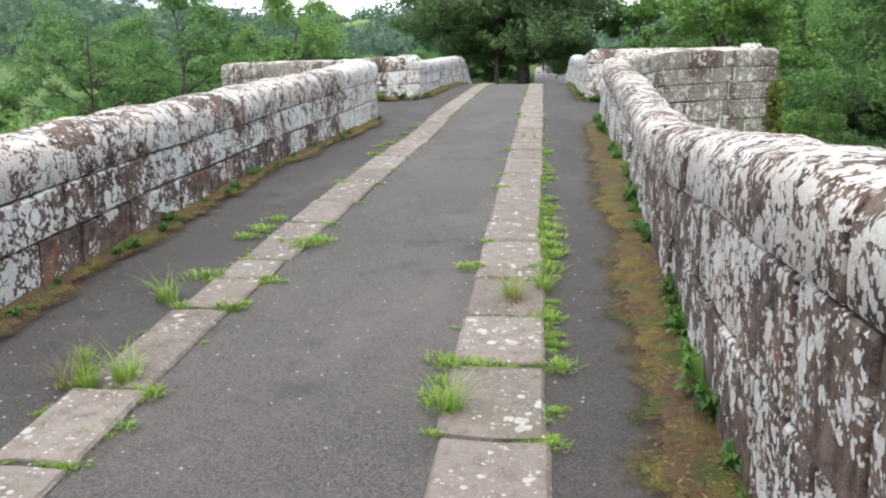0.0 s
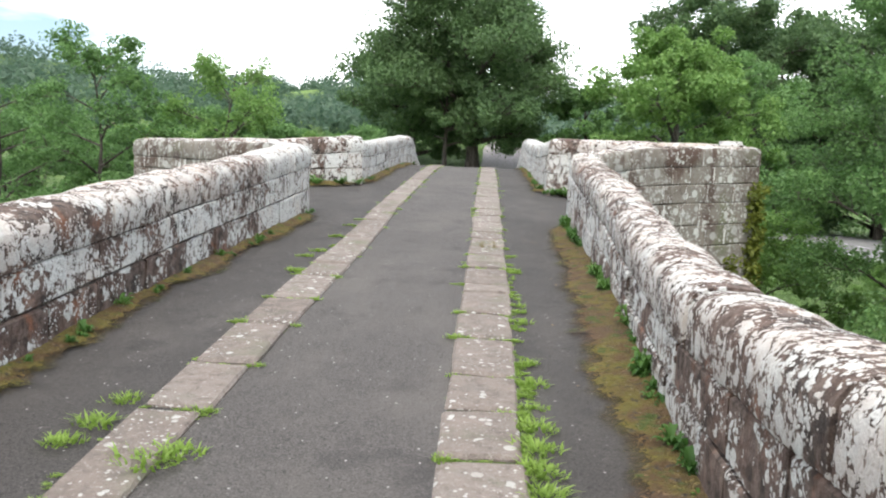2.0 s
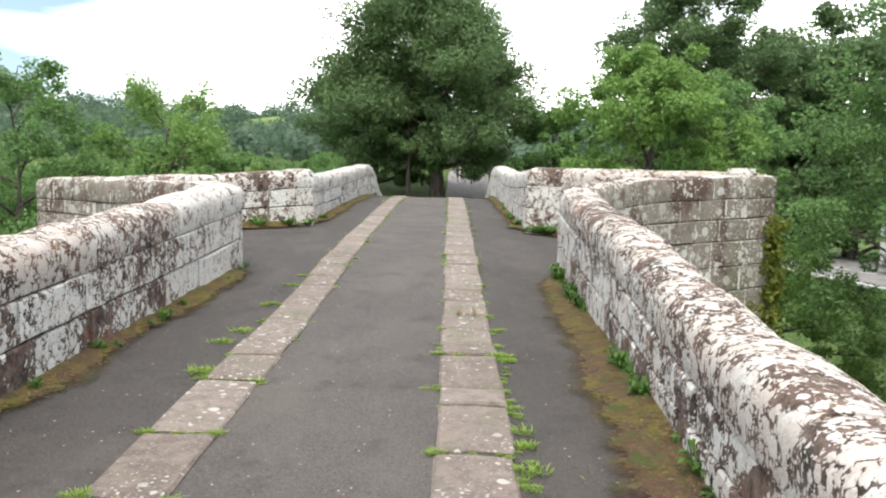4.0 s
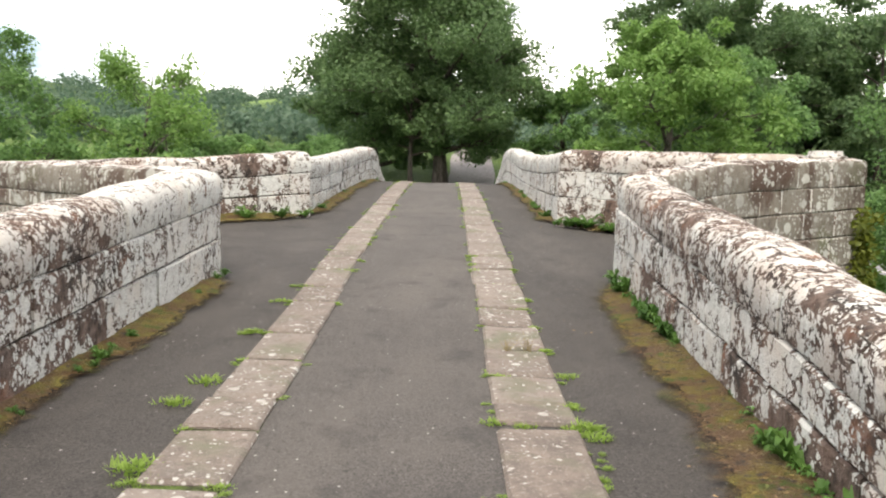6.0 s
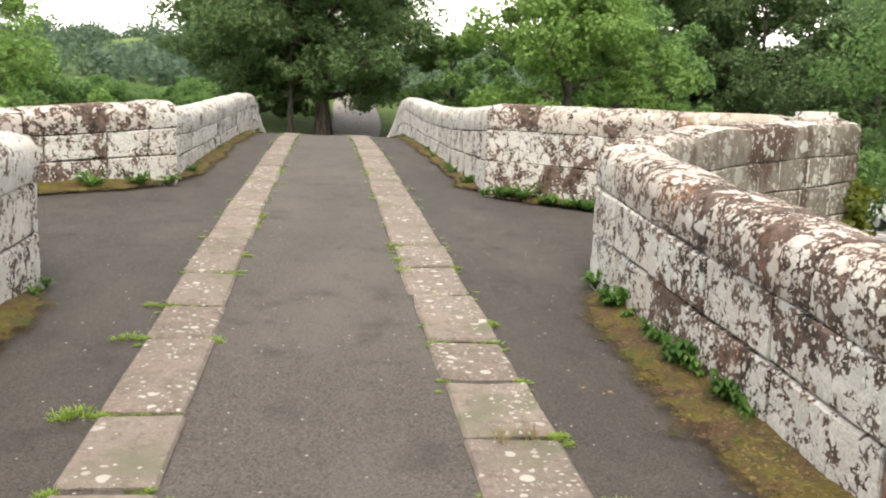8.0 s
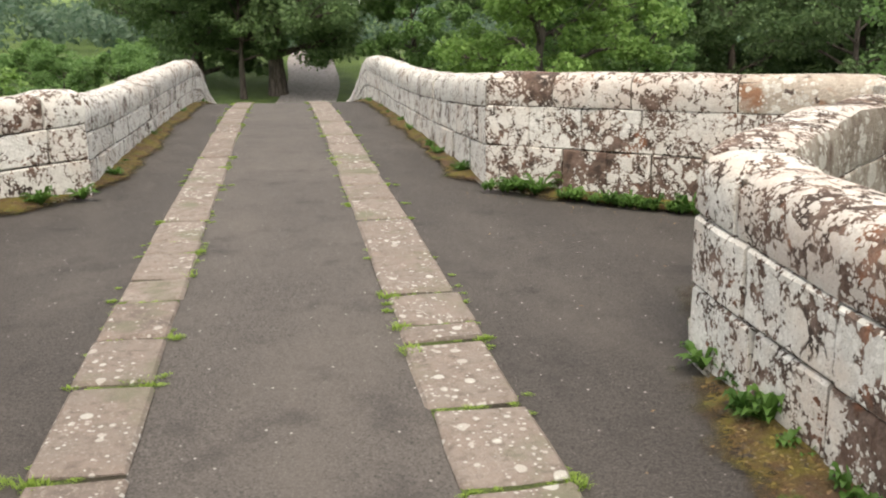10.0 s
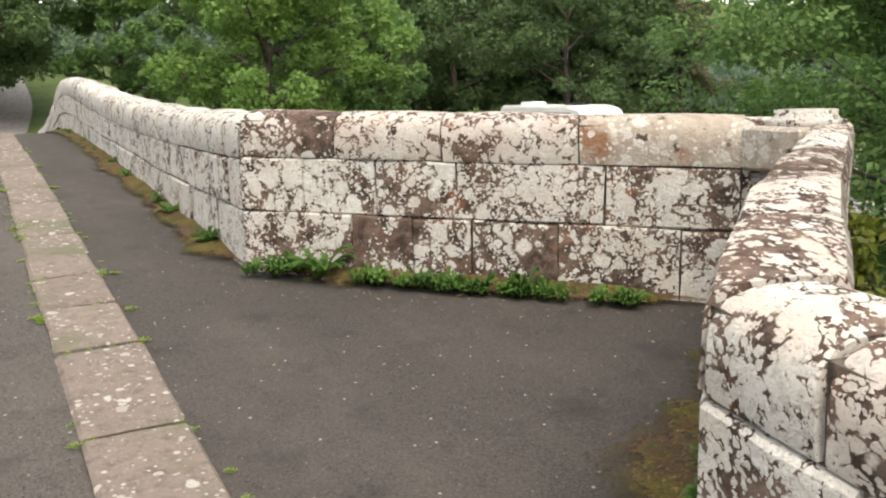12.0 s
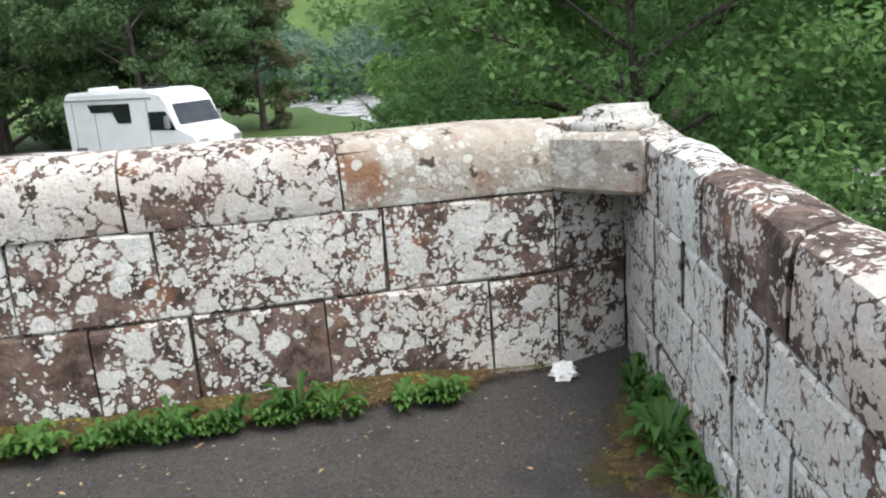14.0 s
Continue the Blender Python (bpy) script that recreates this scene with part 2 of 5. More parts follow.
for size in (15.0, 27.0, 50.0):
    disc, kind = s.discs(size, 0.42, few, s.co)
    base = s.mix(s.math("MULTIPLY", disc, 0.7), base, s.mix(kind, (0.50, 0.50, 0.46), (0.38, 0.355, 0.32)))
M_SLAB = s.colour(base).bump(s.math("ADD", s.math("MULTIPLY", s.noise(25, 5), 0.6), s.math("MULTIPLY", s.noise(90, 4), 0.4)), 0.7, 0.012).m

s = Mat("mossy joint", 1.0)
M_JOINT = s.colour(s.mix(s.noise(5, 4), s.mix(s.noise(60, 3), (0.07, 0.11, 0.025), (0.14, 0.20, 0.045)), (0.045, 0.038, 0.025))).bump(s.noise(90, 4), 1.0, 0.01).m

s = Mat("moss and silt", 1.0)
base = s.mix(s.noise(6, 5), (0.13, 0.078, 0.034), (0.17, 0.14, 0.032))
base = s.mix(s.noise(1.7, 4, lo=0.50, hi=0.62), base, (0.135, 0.083, 0.048))
base = s.mix(s.noise(40, 4, lo=0.6, hi=0.7), base, (0.25, 0.19, 0.10))
base = s.mix(s.noise(16, 5, 0.7, lo=0.55, hi=0.66), base, (0.06, 0.048, 0.04))
base = s.mix(s.noise(5, 5, 0.7, lo=0.56, hi=0.64), base, (0.075, 0.10, 0.022))
base = s.mix(s.cells(17, 0.10, 0.06), base, (0.33, 0.27, 0.17))
M_MOSS = s.colour(base).bump(s.noise(45, 6), 1.0, 0.02).m
# the silt thins out towards its edge and lets the asphalt through
thick = s.n.new("ShaderNodeAttribute")
thick.attribute_name = "cover"
ragged = s.math("ADD", s.math("MULTIPLY", s.noise(5, 6, 0.7, lo=0.25, hi=0.75), 0.5), s.math("MULTIPLY", s.noise(38, 4, 0.7, lo=0.25, hi=0.75), 0.25))
lies = s.remap(s.math("ADD", s.math("MULTIPLY", thick.outputs["Fac"], 0.75), s.math("MULTIPLY", ragged, 0.6)), 0.42, 0.60)
bare = s.n.new("ShaderNodeBsdfTransparent")
blend = s.n.new("ShaderNodeMixShader")
s.l.new(lies, blend.inputs["Fac"])
s.l.new(bare.outputs["BSDF"], blend.inputs[1])
s.l.new(s.b.outputs["BSDF"], blend.inputs[2])
s.l.new(blend.outputs["Shader"], s.n["Material Output"].inputs["Surface"])


def leaf_material(name, dark, light, gloss=0.5, island=True):
    """Thin leaves: part of the light goes through them."""
    s = Mat(name, gloss)
    tone = s.mix(s.random(island=island), dark, light)
    tone = s.mix(s.noise(0.7, 3, lo=0.35, hi=0.65), tone, s.mix(0.5, dark, tone))
    s.colour(tone)
    t = s.n.new("ShaderNodeBsdfTranslucent")
    s.l.new(tone, t.inputs["Color"])
    k = s.n.new("ShaderNodeMixShader")
    k.inputs["Fac"].default_value = 0.5
    s.l.new(s.b.outputs["BSDF"], k.inputs[1])
    s.l.new(t.outputs["BSDF"], k.inputs[2])
    s.l.new(k.outputs["Shader"], s.n["Material Output"].inputs["Surface"])
    return s.m


M_LEAF_OAK = leaf_material("dark broad leaves", (0.085, 0.145, 0.06), (0.175, 0.27, 0.105))
M_LEAF_ASH = leaf_material("mid green leaves", (0.095, 0.185, 0.058), (0.195, 0.325, 0.105))
M_LEAF_ALDER = leaf_material("fresh light green leaves", (0.13, 0.235, 0.055), (0.24, 0.38, 0.11))
M_LEAF_DARK = leaf_material("deep shade leaves", (0.08, 0.14, 0.06), (0.16, 0.245, 0.095))
# the haze of distance is put into this bluer leaf colour
M_LEAF_FAR = leaf_material("far foliage with painted haze", (0.07, 0.12, 0.08), (0.125, 0.185, 0.115))
M_IVY = leaf_material("yellow green ivy leaves", (0.10, 0.13, 0.02), (0.22, 0.24, 0.04))
M_GRASS = leaf_material("grass blades", (0.17, 0.27, 0.045), (0.33, 0.46, 0.10), 0.6)
M_WEED = leaf_material("weed leaves", (0.05, 0.12, 0.025), (0.15, 0.28, 0.065), 0.5, island=False)
M_LEAF_DRY = leaf_material("dull olive leaves", (0.13, 0.13, 0.07), (0.23, 0.225, 0.13))
M_STRAW = leaf_material("dry stalks", (0.22, 0.17, 0.08), (0.36, 0.30, 0.16), 0.7)

s = Mat("grey bark", 0.95)
M_BARK = s.colour(s.mix(s.noise(9, 5, at=s.stretch(1, 1, 0.2)), (0.045, 0.037, 0.03), (0.12, 0.10, 0.085))).bump(s.noise(18, 4, at=s.stretch(1, 1, 0.2)), 0.8, 0.03).m

s = Mat("rough meadow", 1.0)
base = s.mix(s.noise(0.05, 5, lo=0.4, hi=0.6), (0.068, 0.12, 0.03), (0.12, 0.18, 0.047))
base = s.mix(s.noise(0.9, 5), base, (0.08, 0.13, 0.038))
base = s.mix(s.noise(0.016, 4, lo=0.55, hi=0.6), base, (0.16, 0.24, 0.07))
M_MEADOW = s.colour(base).bump(s.noise(5, 5), 1.0, 0.1).m

s = Mat("river water", 0.08)
s.b.inputs["Specular IOR Level"].default_value = 0.5
M_WATER = s.colour(s.mix(s.noise(0.4), (0.035, 0.03, 0.02), (0.06, 0.05, 0.035))).bump(s.noise(2.5, 4, at=s.stretch(0.6, 1.4, 1)), 0.35, 0.05).m

# pale greys paint the sky's reflection into the water colour
s = Mat("rippled river with painted sky reflection", 0.22)
M_RIFFLE = s.colour(s.mix(s.noise(0.5, 5), (0.22, 0.21, 0.20), (0.50, 0.50, 0.50))).bump(s.noise(3, 5), 0.8, 0.08).m
s = Mat("pale road surface", 0.85)
M_ROAD = s.colour(s.mix(s.noise(1.2, 5), (0.17, 0.165, 0.165), (0.24, 0.235, 0.23))).bump(s.noise(80), 0.4, 0.01).m
s = Mat("road paint", 0.7)
M_PAINT = s.colour(s.mix(s.noise(12), (0.62, 0.62, 0.6), (0.75, 0.75, 0.73))).m
s = Mat("weathered concrete", 0.9)
M_CONCRETE = s.colour(s.mix(s.noise(2.5, 6), (0.30, 0.27, 0.22), (0.44, 0.40, 0.34))).bump(s.noise(30), 0.4, 0.01).m
s = Mat("galvanised rail", 0.45, 0.7)
M_RAIL = s.colour(s.mix(s.noise(8), (0.42, 0.43, 0.43), (0.58, 0.58, 0.57))).m
s = Mat("white vehicle paint", 0.28)
s.b.inputs["Specular IOR Level"].default_value = 0.5
M_WHITE = s.colour(s.mix(s.noise(1.5, 4), (0.78, 0.79, 0.8), (0.84, 0.84, 0.84))).m
s = Mat("tinted vehicle glass", 0.06)
s.b.inputs["Specular IOR Level"].default_value = 0.5
M_TINT = s.colour(s.mix(s.noise(2), (0.012, 0.014, 0.018), (0.02, 0.024, 0.03))).m
s = Mat("tyre rubber", 0.85)
M_RUBBER = s.colour(s.mix(s.noise(20), (0.02, 0.02, 0.02), (0.035, 0.035, 0.034))).m
s = Mat("grey plastic trim", 0.5)
M_TRIM = s.colour(s.mix(s.noise(10), (0.16, 0.165, 0.17), (0.22, 0.225, 0.23))).m
s = Mat("crumpled paper", 0.9)
M_PAPER = s.colour(s.mix(s.noise(25), (0.74, 0.73, 0.71), (0.84, 0.83, 0.82))).bump(s.noise(40), 0.6, 0.01).m
s = Mat("fallen leaf", 0.9)
M_FALLEN = s.colour(s.mix(s.random(), (0.16, 0.10, 0.05), (0.36, 0.25, 0.13))).m

# ---------------------------------------------------------------- helpers


def raw(name, verts, faces, material, parent=None, smooth=False):
    """One mesh object from vertices and faces."""
    me = bpy.data.meshes.new(name)
    me.from_pydata([tuple(v) for v in verts], [], faces)
    me.materials.append(material)
    if smooth:
        me.shade_smooth()
    me.update()
    ob = new(name, me)
    if parent is not None:
        ob.parent = parent
    return ob


def part(name, bm, material, parent=None, label="", smooth=False):
    """Links a bmesh as one mesh object under a thing or a part."""
    bmesh.ops.recalc_face_normals(bm, faces=bm.faces[:])
    me = bpy.data.meshes.new(name)
    bm.to_mesh(me)
    bm.free()
    me.materials.append(material)
    if smooth:
        me.shade_smooth()
    ob = new(name, me)
    if parent is not None:
        ob.parent = parent
    if label:
        tagged(ob, label)
    return ob


def box(x0, x1, y0, y1, z0, z1, bevel=0.0, segments=1, bm=None):
    """A box, with bevelled edges where asked."""
    bm = bm or bmesh.new()
    vs = bmesh.ops.create_cube(bm, size=1.0, matrix=Matrix.Translation(((x0 + x1) / 2, (y0 + y1) / 2, (z0 + z1) / 2)) @ Matrix.Diagonal((x1 - x0, y1 - y0, z1 - z0, 1)))["verts"]
    if bevel:
        edges = list({e for v in vs for e in v.link_edges})
        bmesh.ops.bevel(bm, geom=edges, offset=bevel, segments=segments, affect="EDGES")
    return bm


def tube(path, radii, sides=6):
    """Vertices and faces of a tapered tube along a line of points."""
    verts, faces = [], []
    for i, p in enumerate(path):
        d = (path[min(i + 1, len(path) - 1)] - path[max(i - 1, 0)]).normalized()
        a = d.orthogonal().normalized()
        b = d.cross(a)
        for k in range(sides):
            w = 2 * math.pi * k / sides
            verts.append(p + (a * math.cos(w) + b * math.sin(w)) * radii[i])
        if i:
            for k in range(sides):
                o, q = (i - 1) * sides, i * sides
                faces.append((o + k, o + (k + 1) % sides, q + (k + 1) % sides, q + k))
    return verts, faces


def curve(y, table):
    """A smooth line through a table of (position, value)."""
    xs, zs = zip(*table)
    if y <= xs[0]:
        return zs[0]
    if y >= xs[-1]:
        return zs[-1]
    i = max(k for k in range(len(xs) - 1) if xs[k] <= y)
    h = xs[i + 1] - xs[i]
    u = (y - xs[i]) / h

    def slope(k):
        a, b = max(k - 1, 0), min(k + 1, len(xs) - 1)
        return (zs[b] - zs[a]) / (xs[b] - xs[a])
    return ((2 * u ** 3 - 3 * u * u + 1) * zs[i] + (u ** 3 - 2 * u * u + u) * h * slope(i)
            + (3 * u * u - 2 * u ** 3) * zs[i + 1] + (u ** 3 - u * u) * h * slope(i + 1))


DECK = [(-12, -1.3), (-5, -0.58), (0, -0.02), (3.7, 0.40), (6.2, 0.67), (8.4, 0.865), (11, 1.03), (13, 1.18), (15.3, 1.38), (18, 1.57),
        (22, 1.84), (25, 2.0), (27.5, 2.07), (30, 1.98), (34, 1.55), (38, 1.25), (44, 1.2)]


def deck(y):
    return curve(y, DECK)


# ---------------------------------------------------------------- ground


def smooth(a, b, v):
    u = min(max((v - a) / (b - a), 0), 1)
    return u * u * (3 - 2 * u)


UPPER_RIVER = [(14, 12.5), (32, 19), (50, 42), (69, 70), (150, 138), (330, 288)]


def upstream(x, y):
    """Distance from the middle of the river above the new bridge."""
    best = 1e9
    for (ax, ay), (bx, by) in zip(UPPER_RIVER, UPPER_RIVER[1:]):
        u = min(max(((x - ax) * (bx - ax) + (y - ay) * (by - ay)) / ((bx - ax) ** 2 + (by - ay) ** 2), 0), 1)
        best = min(best, math.hypot(x - ax - u * (bx - ax), y - ay - u * (by - ay)))
    return best


def ground_z(x, y):
    """Valley floor with the river, the far bank, the layby of the new road and the distant hills."""
    z = -2.3 + 0.25 * noise.noise((x * 0.12, y * 0.12, 0))
    z -= 1.6 * (1 - smooth(4.0, 8.5, abs(y - 12 - 2.5 * math.sin(x * 0.03))))
    far = smooth(24, 36, y)
    bank = 1.1 + 3.8 * smooth(43, 74, y) + 0.25 * noise.noise((x * 0.1, y * 0.1, 3))
    bank += (-1.12 - bank) * smooth(7.5, 13.5, x) * (1 - smooth(150, 220, y))
    bank += (-0.8 - bank) * smooth(-5, -14, x) * (1 - smooth(60, 100, y))
    z += (bank - z) * far
    near = smooth(2, -12, y)
    z += (-0.9 - z) * near * (1 - smooth(4, 7, abs(x + 1)))
    road = smooth(11.0, 14.5, x) * (1 - smooth(27, 33, x))
    z += (-1.12 - z) * road * max(smooth(22, 30, y), smooth(4, -6, y))
    z += (-3.8 - z) * (1 - smooth(4.5, 9.0, upstream(x, y))) * smooth(22, 32, x)
    d = math.hypot(x, y - 10)
    hill = smooth(110, 520, d) * smooth(8, 60, upstream(x, y) if x > 20 else 99)
    ang = math.atan2(x, y)
    z += hill * (45 + 15 * noise.noise((ang * 3.0, 0.4, d * 0.002)) + 8 * noise.noise((x * 0.012, y * 0.012, 1)))
    z += smooth(500, 1500, d) * 60
    return z


rings = [0, 1.5, 3, 4.5, 6, 7.5, 9, 10.5, 12, 14, 16, 18, 20, 22, 24, 26, 28, 30, 33, 36, 40, 44, 49, 55, 62, 70, 80, 92, 106, 125, 150, 180, 220, 270, 330, 400, 480, 570, 700, 900, 1200, 1700, 2600, 4000]
SPOKES = 144
verts, faces = [(0, 12, ground_z(0, 12))], []
for r in rings[1:]:
    for k in range(SPOKES):
        a = 2 * math.pi * k / SPOKES
        x, y = r * math.sin(a), 12 + r * math.cos(a)
        verts.append((x, y, ground_z(x, y)))
for k in range(SPOKES):
    faces.append((0, 1 + (k + 1) % SPOKES, 1 + k))
for i in range(len(rings) - 2):
    a0, b0 = 1 + i * SPOKES, 1 + (i + 1) * SPOKES
    for k in range(SPOKES):
        j = (k + 1) % SPOKES
        faces.append((a0 + k, a0 + j, b0 + j, b0 + k))
tagged(raw("ground", verts, faces, M_MEADOW, smooth=True), "rough green meadow and river banks rising to hills", "ground", kind="structure")

verts, faces = [], []
for i in range(61):
    x = -150 + i * 5
    yc = 12 + 2.5 * math.sin(x * 0.03)
    verts += [(x, yc - 9, -3.1), (x, yc + 9, -3.1)]
    if i:
        faces.append((2 * i - 2, 2 * i, 2 * i + 1, 2 * i - 1))
tagged(raw("water", verts, faces, M_WATER), "brown shallow river under the old bridge", "river", kind="structure")

# ---------------------------------------------------------------- carriageway
LEFT_EDGE = [(-12, -3.0), (12.9, -2.9), (13.2, -2.95), (15.5, -5.75), (17.5, -2.9), (18, -2.8), (34, -2.8)]
RIGHT_EDGE = [(-12, 0.7), (12.9, 0.97), (13.3, 1.0), (15.15, 3.65), (17.4, 1.05), (18, 1.0), (34, 1.0)]


def line(y, table):
    return float(np.interp(y, [a for a, _ in table], [b for _, b in table]))


verts, faces = [], []
ys = [-12 + 0.2 * i for i in range(231)]
for i, y in enumerate(ys):
    a, b = line(y, LEFT_EDGE), line(y, RIGHT_EDGE)
    xs = [a + (-1.70 - a) * k / 10 for k in range(10)] + [-1.70 + 1.46 * k / 10 for k in range(10)] + [-0.24 + (b + 0.24) * k / 10 for k in range(11)]
    for x in xs:
        verts.append((x, y, deck(y) + 0.008 * noise.noise((x * 1.3, y * 1.3, 5)) - 0.008 * math.exp(-((x + 0.97) / 0.35) ** 2)))
    if i:
        o, q = (i - 1) * 31, i * 31
        faces += [(o + k, o + k + 1, q + k + 1, q + k) for k in range(30)]
road = raw("road", verts, faces, M_ASPHALT, smooth=True)
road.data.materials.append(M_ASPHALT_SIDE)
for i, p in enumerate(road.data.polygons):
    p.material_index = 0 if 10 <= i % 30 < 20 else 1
tagged(road, "worn dark grey asphalt over the hump of the old bridge", "road", kind="structure")

# the track that goes on beyond the bridge, under the trees
verts, faces = [], []
for i in range(26):
    y = 33.0 + i * 1.6
    xc = -0.7 + 1.5 * smooth(40, 58, y) + 4.0 * smooth(62, 80, y)
    w = 1.35
    for k in range(5):
        x = xc + w * (k / 2 - 1)
        verts.append((x, y, max(ground_z(x, y) + 0.05, deck(y) if y < 40 else -9)))
    if i:
        o, q = (i - 1) * 5, i * 5
        faces += [(o + k, o + k + 1, q + k + 1, q + k) for k in range(4)]
tagged(raw("road_1", verts, faces, M_TRACK, smooth=True), "pale gravel track leading away under the trees", "track", kind="structure")

# ---------------------------------------------------------------- bridge body with two arches and the cutwaters


def arch(y):
    for yc, half in ((9.2, 4.4), (21.4, 4.4)):
        u = (y - yc) / half
        if abs(u) < 1:
            return -3.6 + (deck(yc) - 0.75 + 3.6) * math.sqrt(1 - u * u)
    return -4.2


verts, faces = [], []
cols = [-12 + 0.4 * i for i in range(116)]
for i, y in enumerate(cols):
    for x in (line(y, [(-12, -3.1), (34, -2.92)]), line(y, [(-12, 0.9), (13, 1.12), (34, 1.12)])):
        verts += [(x, y, deck(y) - 0.04), (x, y, min(arch(y), deck(y) - 0.1))]
    if i:
        a, b = 4 * i - 4, 4 * i
        faces += [(a, b, b + 1, a + 1), (a + 2, a + 3, b + 3, b + 2), (a, a + 2, b + 2, b), (a + 1, b + 1, b + 3, a + 3)]
n = len(verts)
faces += [(0, 1, 3, 2), (n - 4, n - 2, n - 1, n - 3)]
tagged(raw("bridge", verts, faces, M_DAMP), "red sandstone body of the old arched bridge", "bridge", kind="structure")


def cutwater(name, a, apex, b, z0, z1, inset):
    """A pointed pier below a refuge, battered towards its foot."""
    m = Vector(((a[0] + b[0]) / 2, (a[1] + b[1]) / 2))
    vs, fs = [], []
    for z, k in ((z1, 1.0 - inset), (z0, 1.06)):
        for p in (a, apex, b):
            q = m + (Vector(p) - m) * k
            vs.append((q.x, q.y, z))
    fs = [(0, 1, 4, 3), (1, 2, 5, 4), (2, 0, 3, 5), (0, 2, 1), (3, 4, 5)]
    return tagged(raw(name, vs, fs, M_DAMP), "pointed red sandstone pier under the refuge", "pier", kind="structure")


cutwater("wall_pier_east", (1.0, 12.95), (3.95, 15.2), (1.0, 17.65), -4.2, 0.2, 0.02)
cutwater("wall_pier_west", (-2.95, 12.85), (-6.2, 15.7), (-2.95, 17.8), -4.2, 0.3, 0.02)

# ---------------------------------------------------------------- parapets, stone by stone


class Line:
    """The plan of a parapet: inner and outer line, and the height of its top, along its length."""

    def __init__(self, rows):
        self.p = [Vector((r[0], r[1])) for r in rows]
        self.q = [Vector((r[2], r[3])) for r in rows]
        self.s = [0.0]
        for i in range(1, len(rows)):
            self.s.append(self.s[-1] + (self.p[i] - self.p[i - 1]).length)
        self.top = list(zip(self.s, [r[4] for r in rows]))
        self.corners = [self.s[i] for i, r in enumerate(rows) if len(r) > 5]
        self.length = self.s[-1]

    def at(self, s):
        s = min(max(s, 0), self.length)
        i = max(k for k in range(len(self.s) - 1) if self.s[k] <= s + 1e-9)
        u = (s - self.s[i]) / (self.s[i + 1] - self.s[i])
        return self.p[i].lerp(self.p[i + 1], u), self.q[i].lerp(self.q[i + 1], u)

    def height(self, s):
        return float(np.interp(s, [a for a, _ in self.top], [b for _, b in self.top])) if self.corners else curve(s, self.top)


def stone(rng, plan, s0, s1, low, high, parent, material, cope=False, name="stone", rough=0.012, n=3, square=False, outer=None, tight=False):
    """One block through the thickness of the wall, from s0 to s1 along it; low and high give its bed heights."""
    gap = 0.005 if tight else 0.011
    stations = [s0 + gap + (s1 - s0 - 2 * gap) * i / (n - 1) for i in range(n)]
    stations += [c for c in plan.corners if s0 + 0.05 < c < s1 - 0.05]
    stations.sort()
    seed = rng.uniform(0, 100)
    push = rng.uniform(-0.008, 0.01)
    verts, faces = [], []
    for i, s in enumerate(stations):
        a, b = plan.at(s)
        bed = 0.003 if tight else 0.006
        z0, z1 = low(s) + bed, high(s) - (0.0 if cope else bed)
        c = 0.013
        if cope:
            t, h = 1.0, z1 - z0
            ring = [(0.0, 0.0), (-0.012, 0.04), (-0.018, 0.45), (-0.008, 0.70), (0.10, 0.90), (0.28, 0.985), (0.5, 1.0), (0.72, 0.985), (0.90, 0.90), (1.008, 0.70), (1.018, 0.45), (1.012, 0.04), (1.0, 0.0)]
            if square:
                ring = [(0.0, 0.0), (-0.012, 0.04), (-0.016, 0.45), (-0.008, 0.78), (0.05, 0.93), (0.20, 0.985), (0.5, 1.0), (0.80, 0.985), (0.95, 0.93), (1.008, 0.78), (1.016, 0.45), (1.012, 0.04), (1.0, 0.0)]
            pts = [(u, z0 + h * v) for u, v in ring]
        else:
            w = (b - a).length
            e = c / w
            pts = [(e, z0), (0, z0 + c), (0, (z0 + z1) / 2), (0, z1 - c), (e, z1), (1 - e, z1), (1, z1 - c), (1, (z0 + z1) / 2), (1, z0 + c), (1 - e, z0)]
        end = i in (0, len(stations) - 1)
        for u, z in pts:
            k = u + (0.035 if u < 0.5 else -0.035) * (1 if end else 0) * (0.5 if cope else 0.4)
            p = a.lerp(b, k)
            out = (a - b).normalized() * (push if u < 0.5 else -push)
            v = noise.noise_vector((p.x * 3.1 + seed, p.y * 3.1, z * 3.1)) * rough
            zz = z - ((0.01 if tight else 0.02) if end and cope and z > z0 + 0.08 else 0)
            verts.append((p.x + out.x + v.x, p.y + out.y + v.y, zz + v.z))
        r = len(pts)
        if i:
            o, q = (i - 1) * r, i * r
            faces += [(o + k, q + k, q + (k + 1) % r, o + (k + 1) % r) for k in range(r)]
    r = len(verts) // len(stations)
    faces += [tuple(range(r)), tuple(range(len(verts) - 1, len(verts) - r - 1, -1))]
    ob = raw(name, verts, faces, material, parent)
    if outer:
        ob.data.materials.append(outer)
        for k, p in enumerate(ob.data.polygons):
            if k < r * (len(stations) - 1) and k % r >= (8 if cope else r // 2):
                p.material_index = 1
    if cope:
        ob.data.shade_smooth()
        ob.data.set_sharp_from_angle(angle=0.75)
    return ob


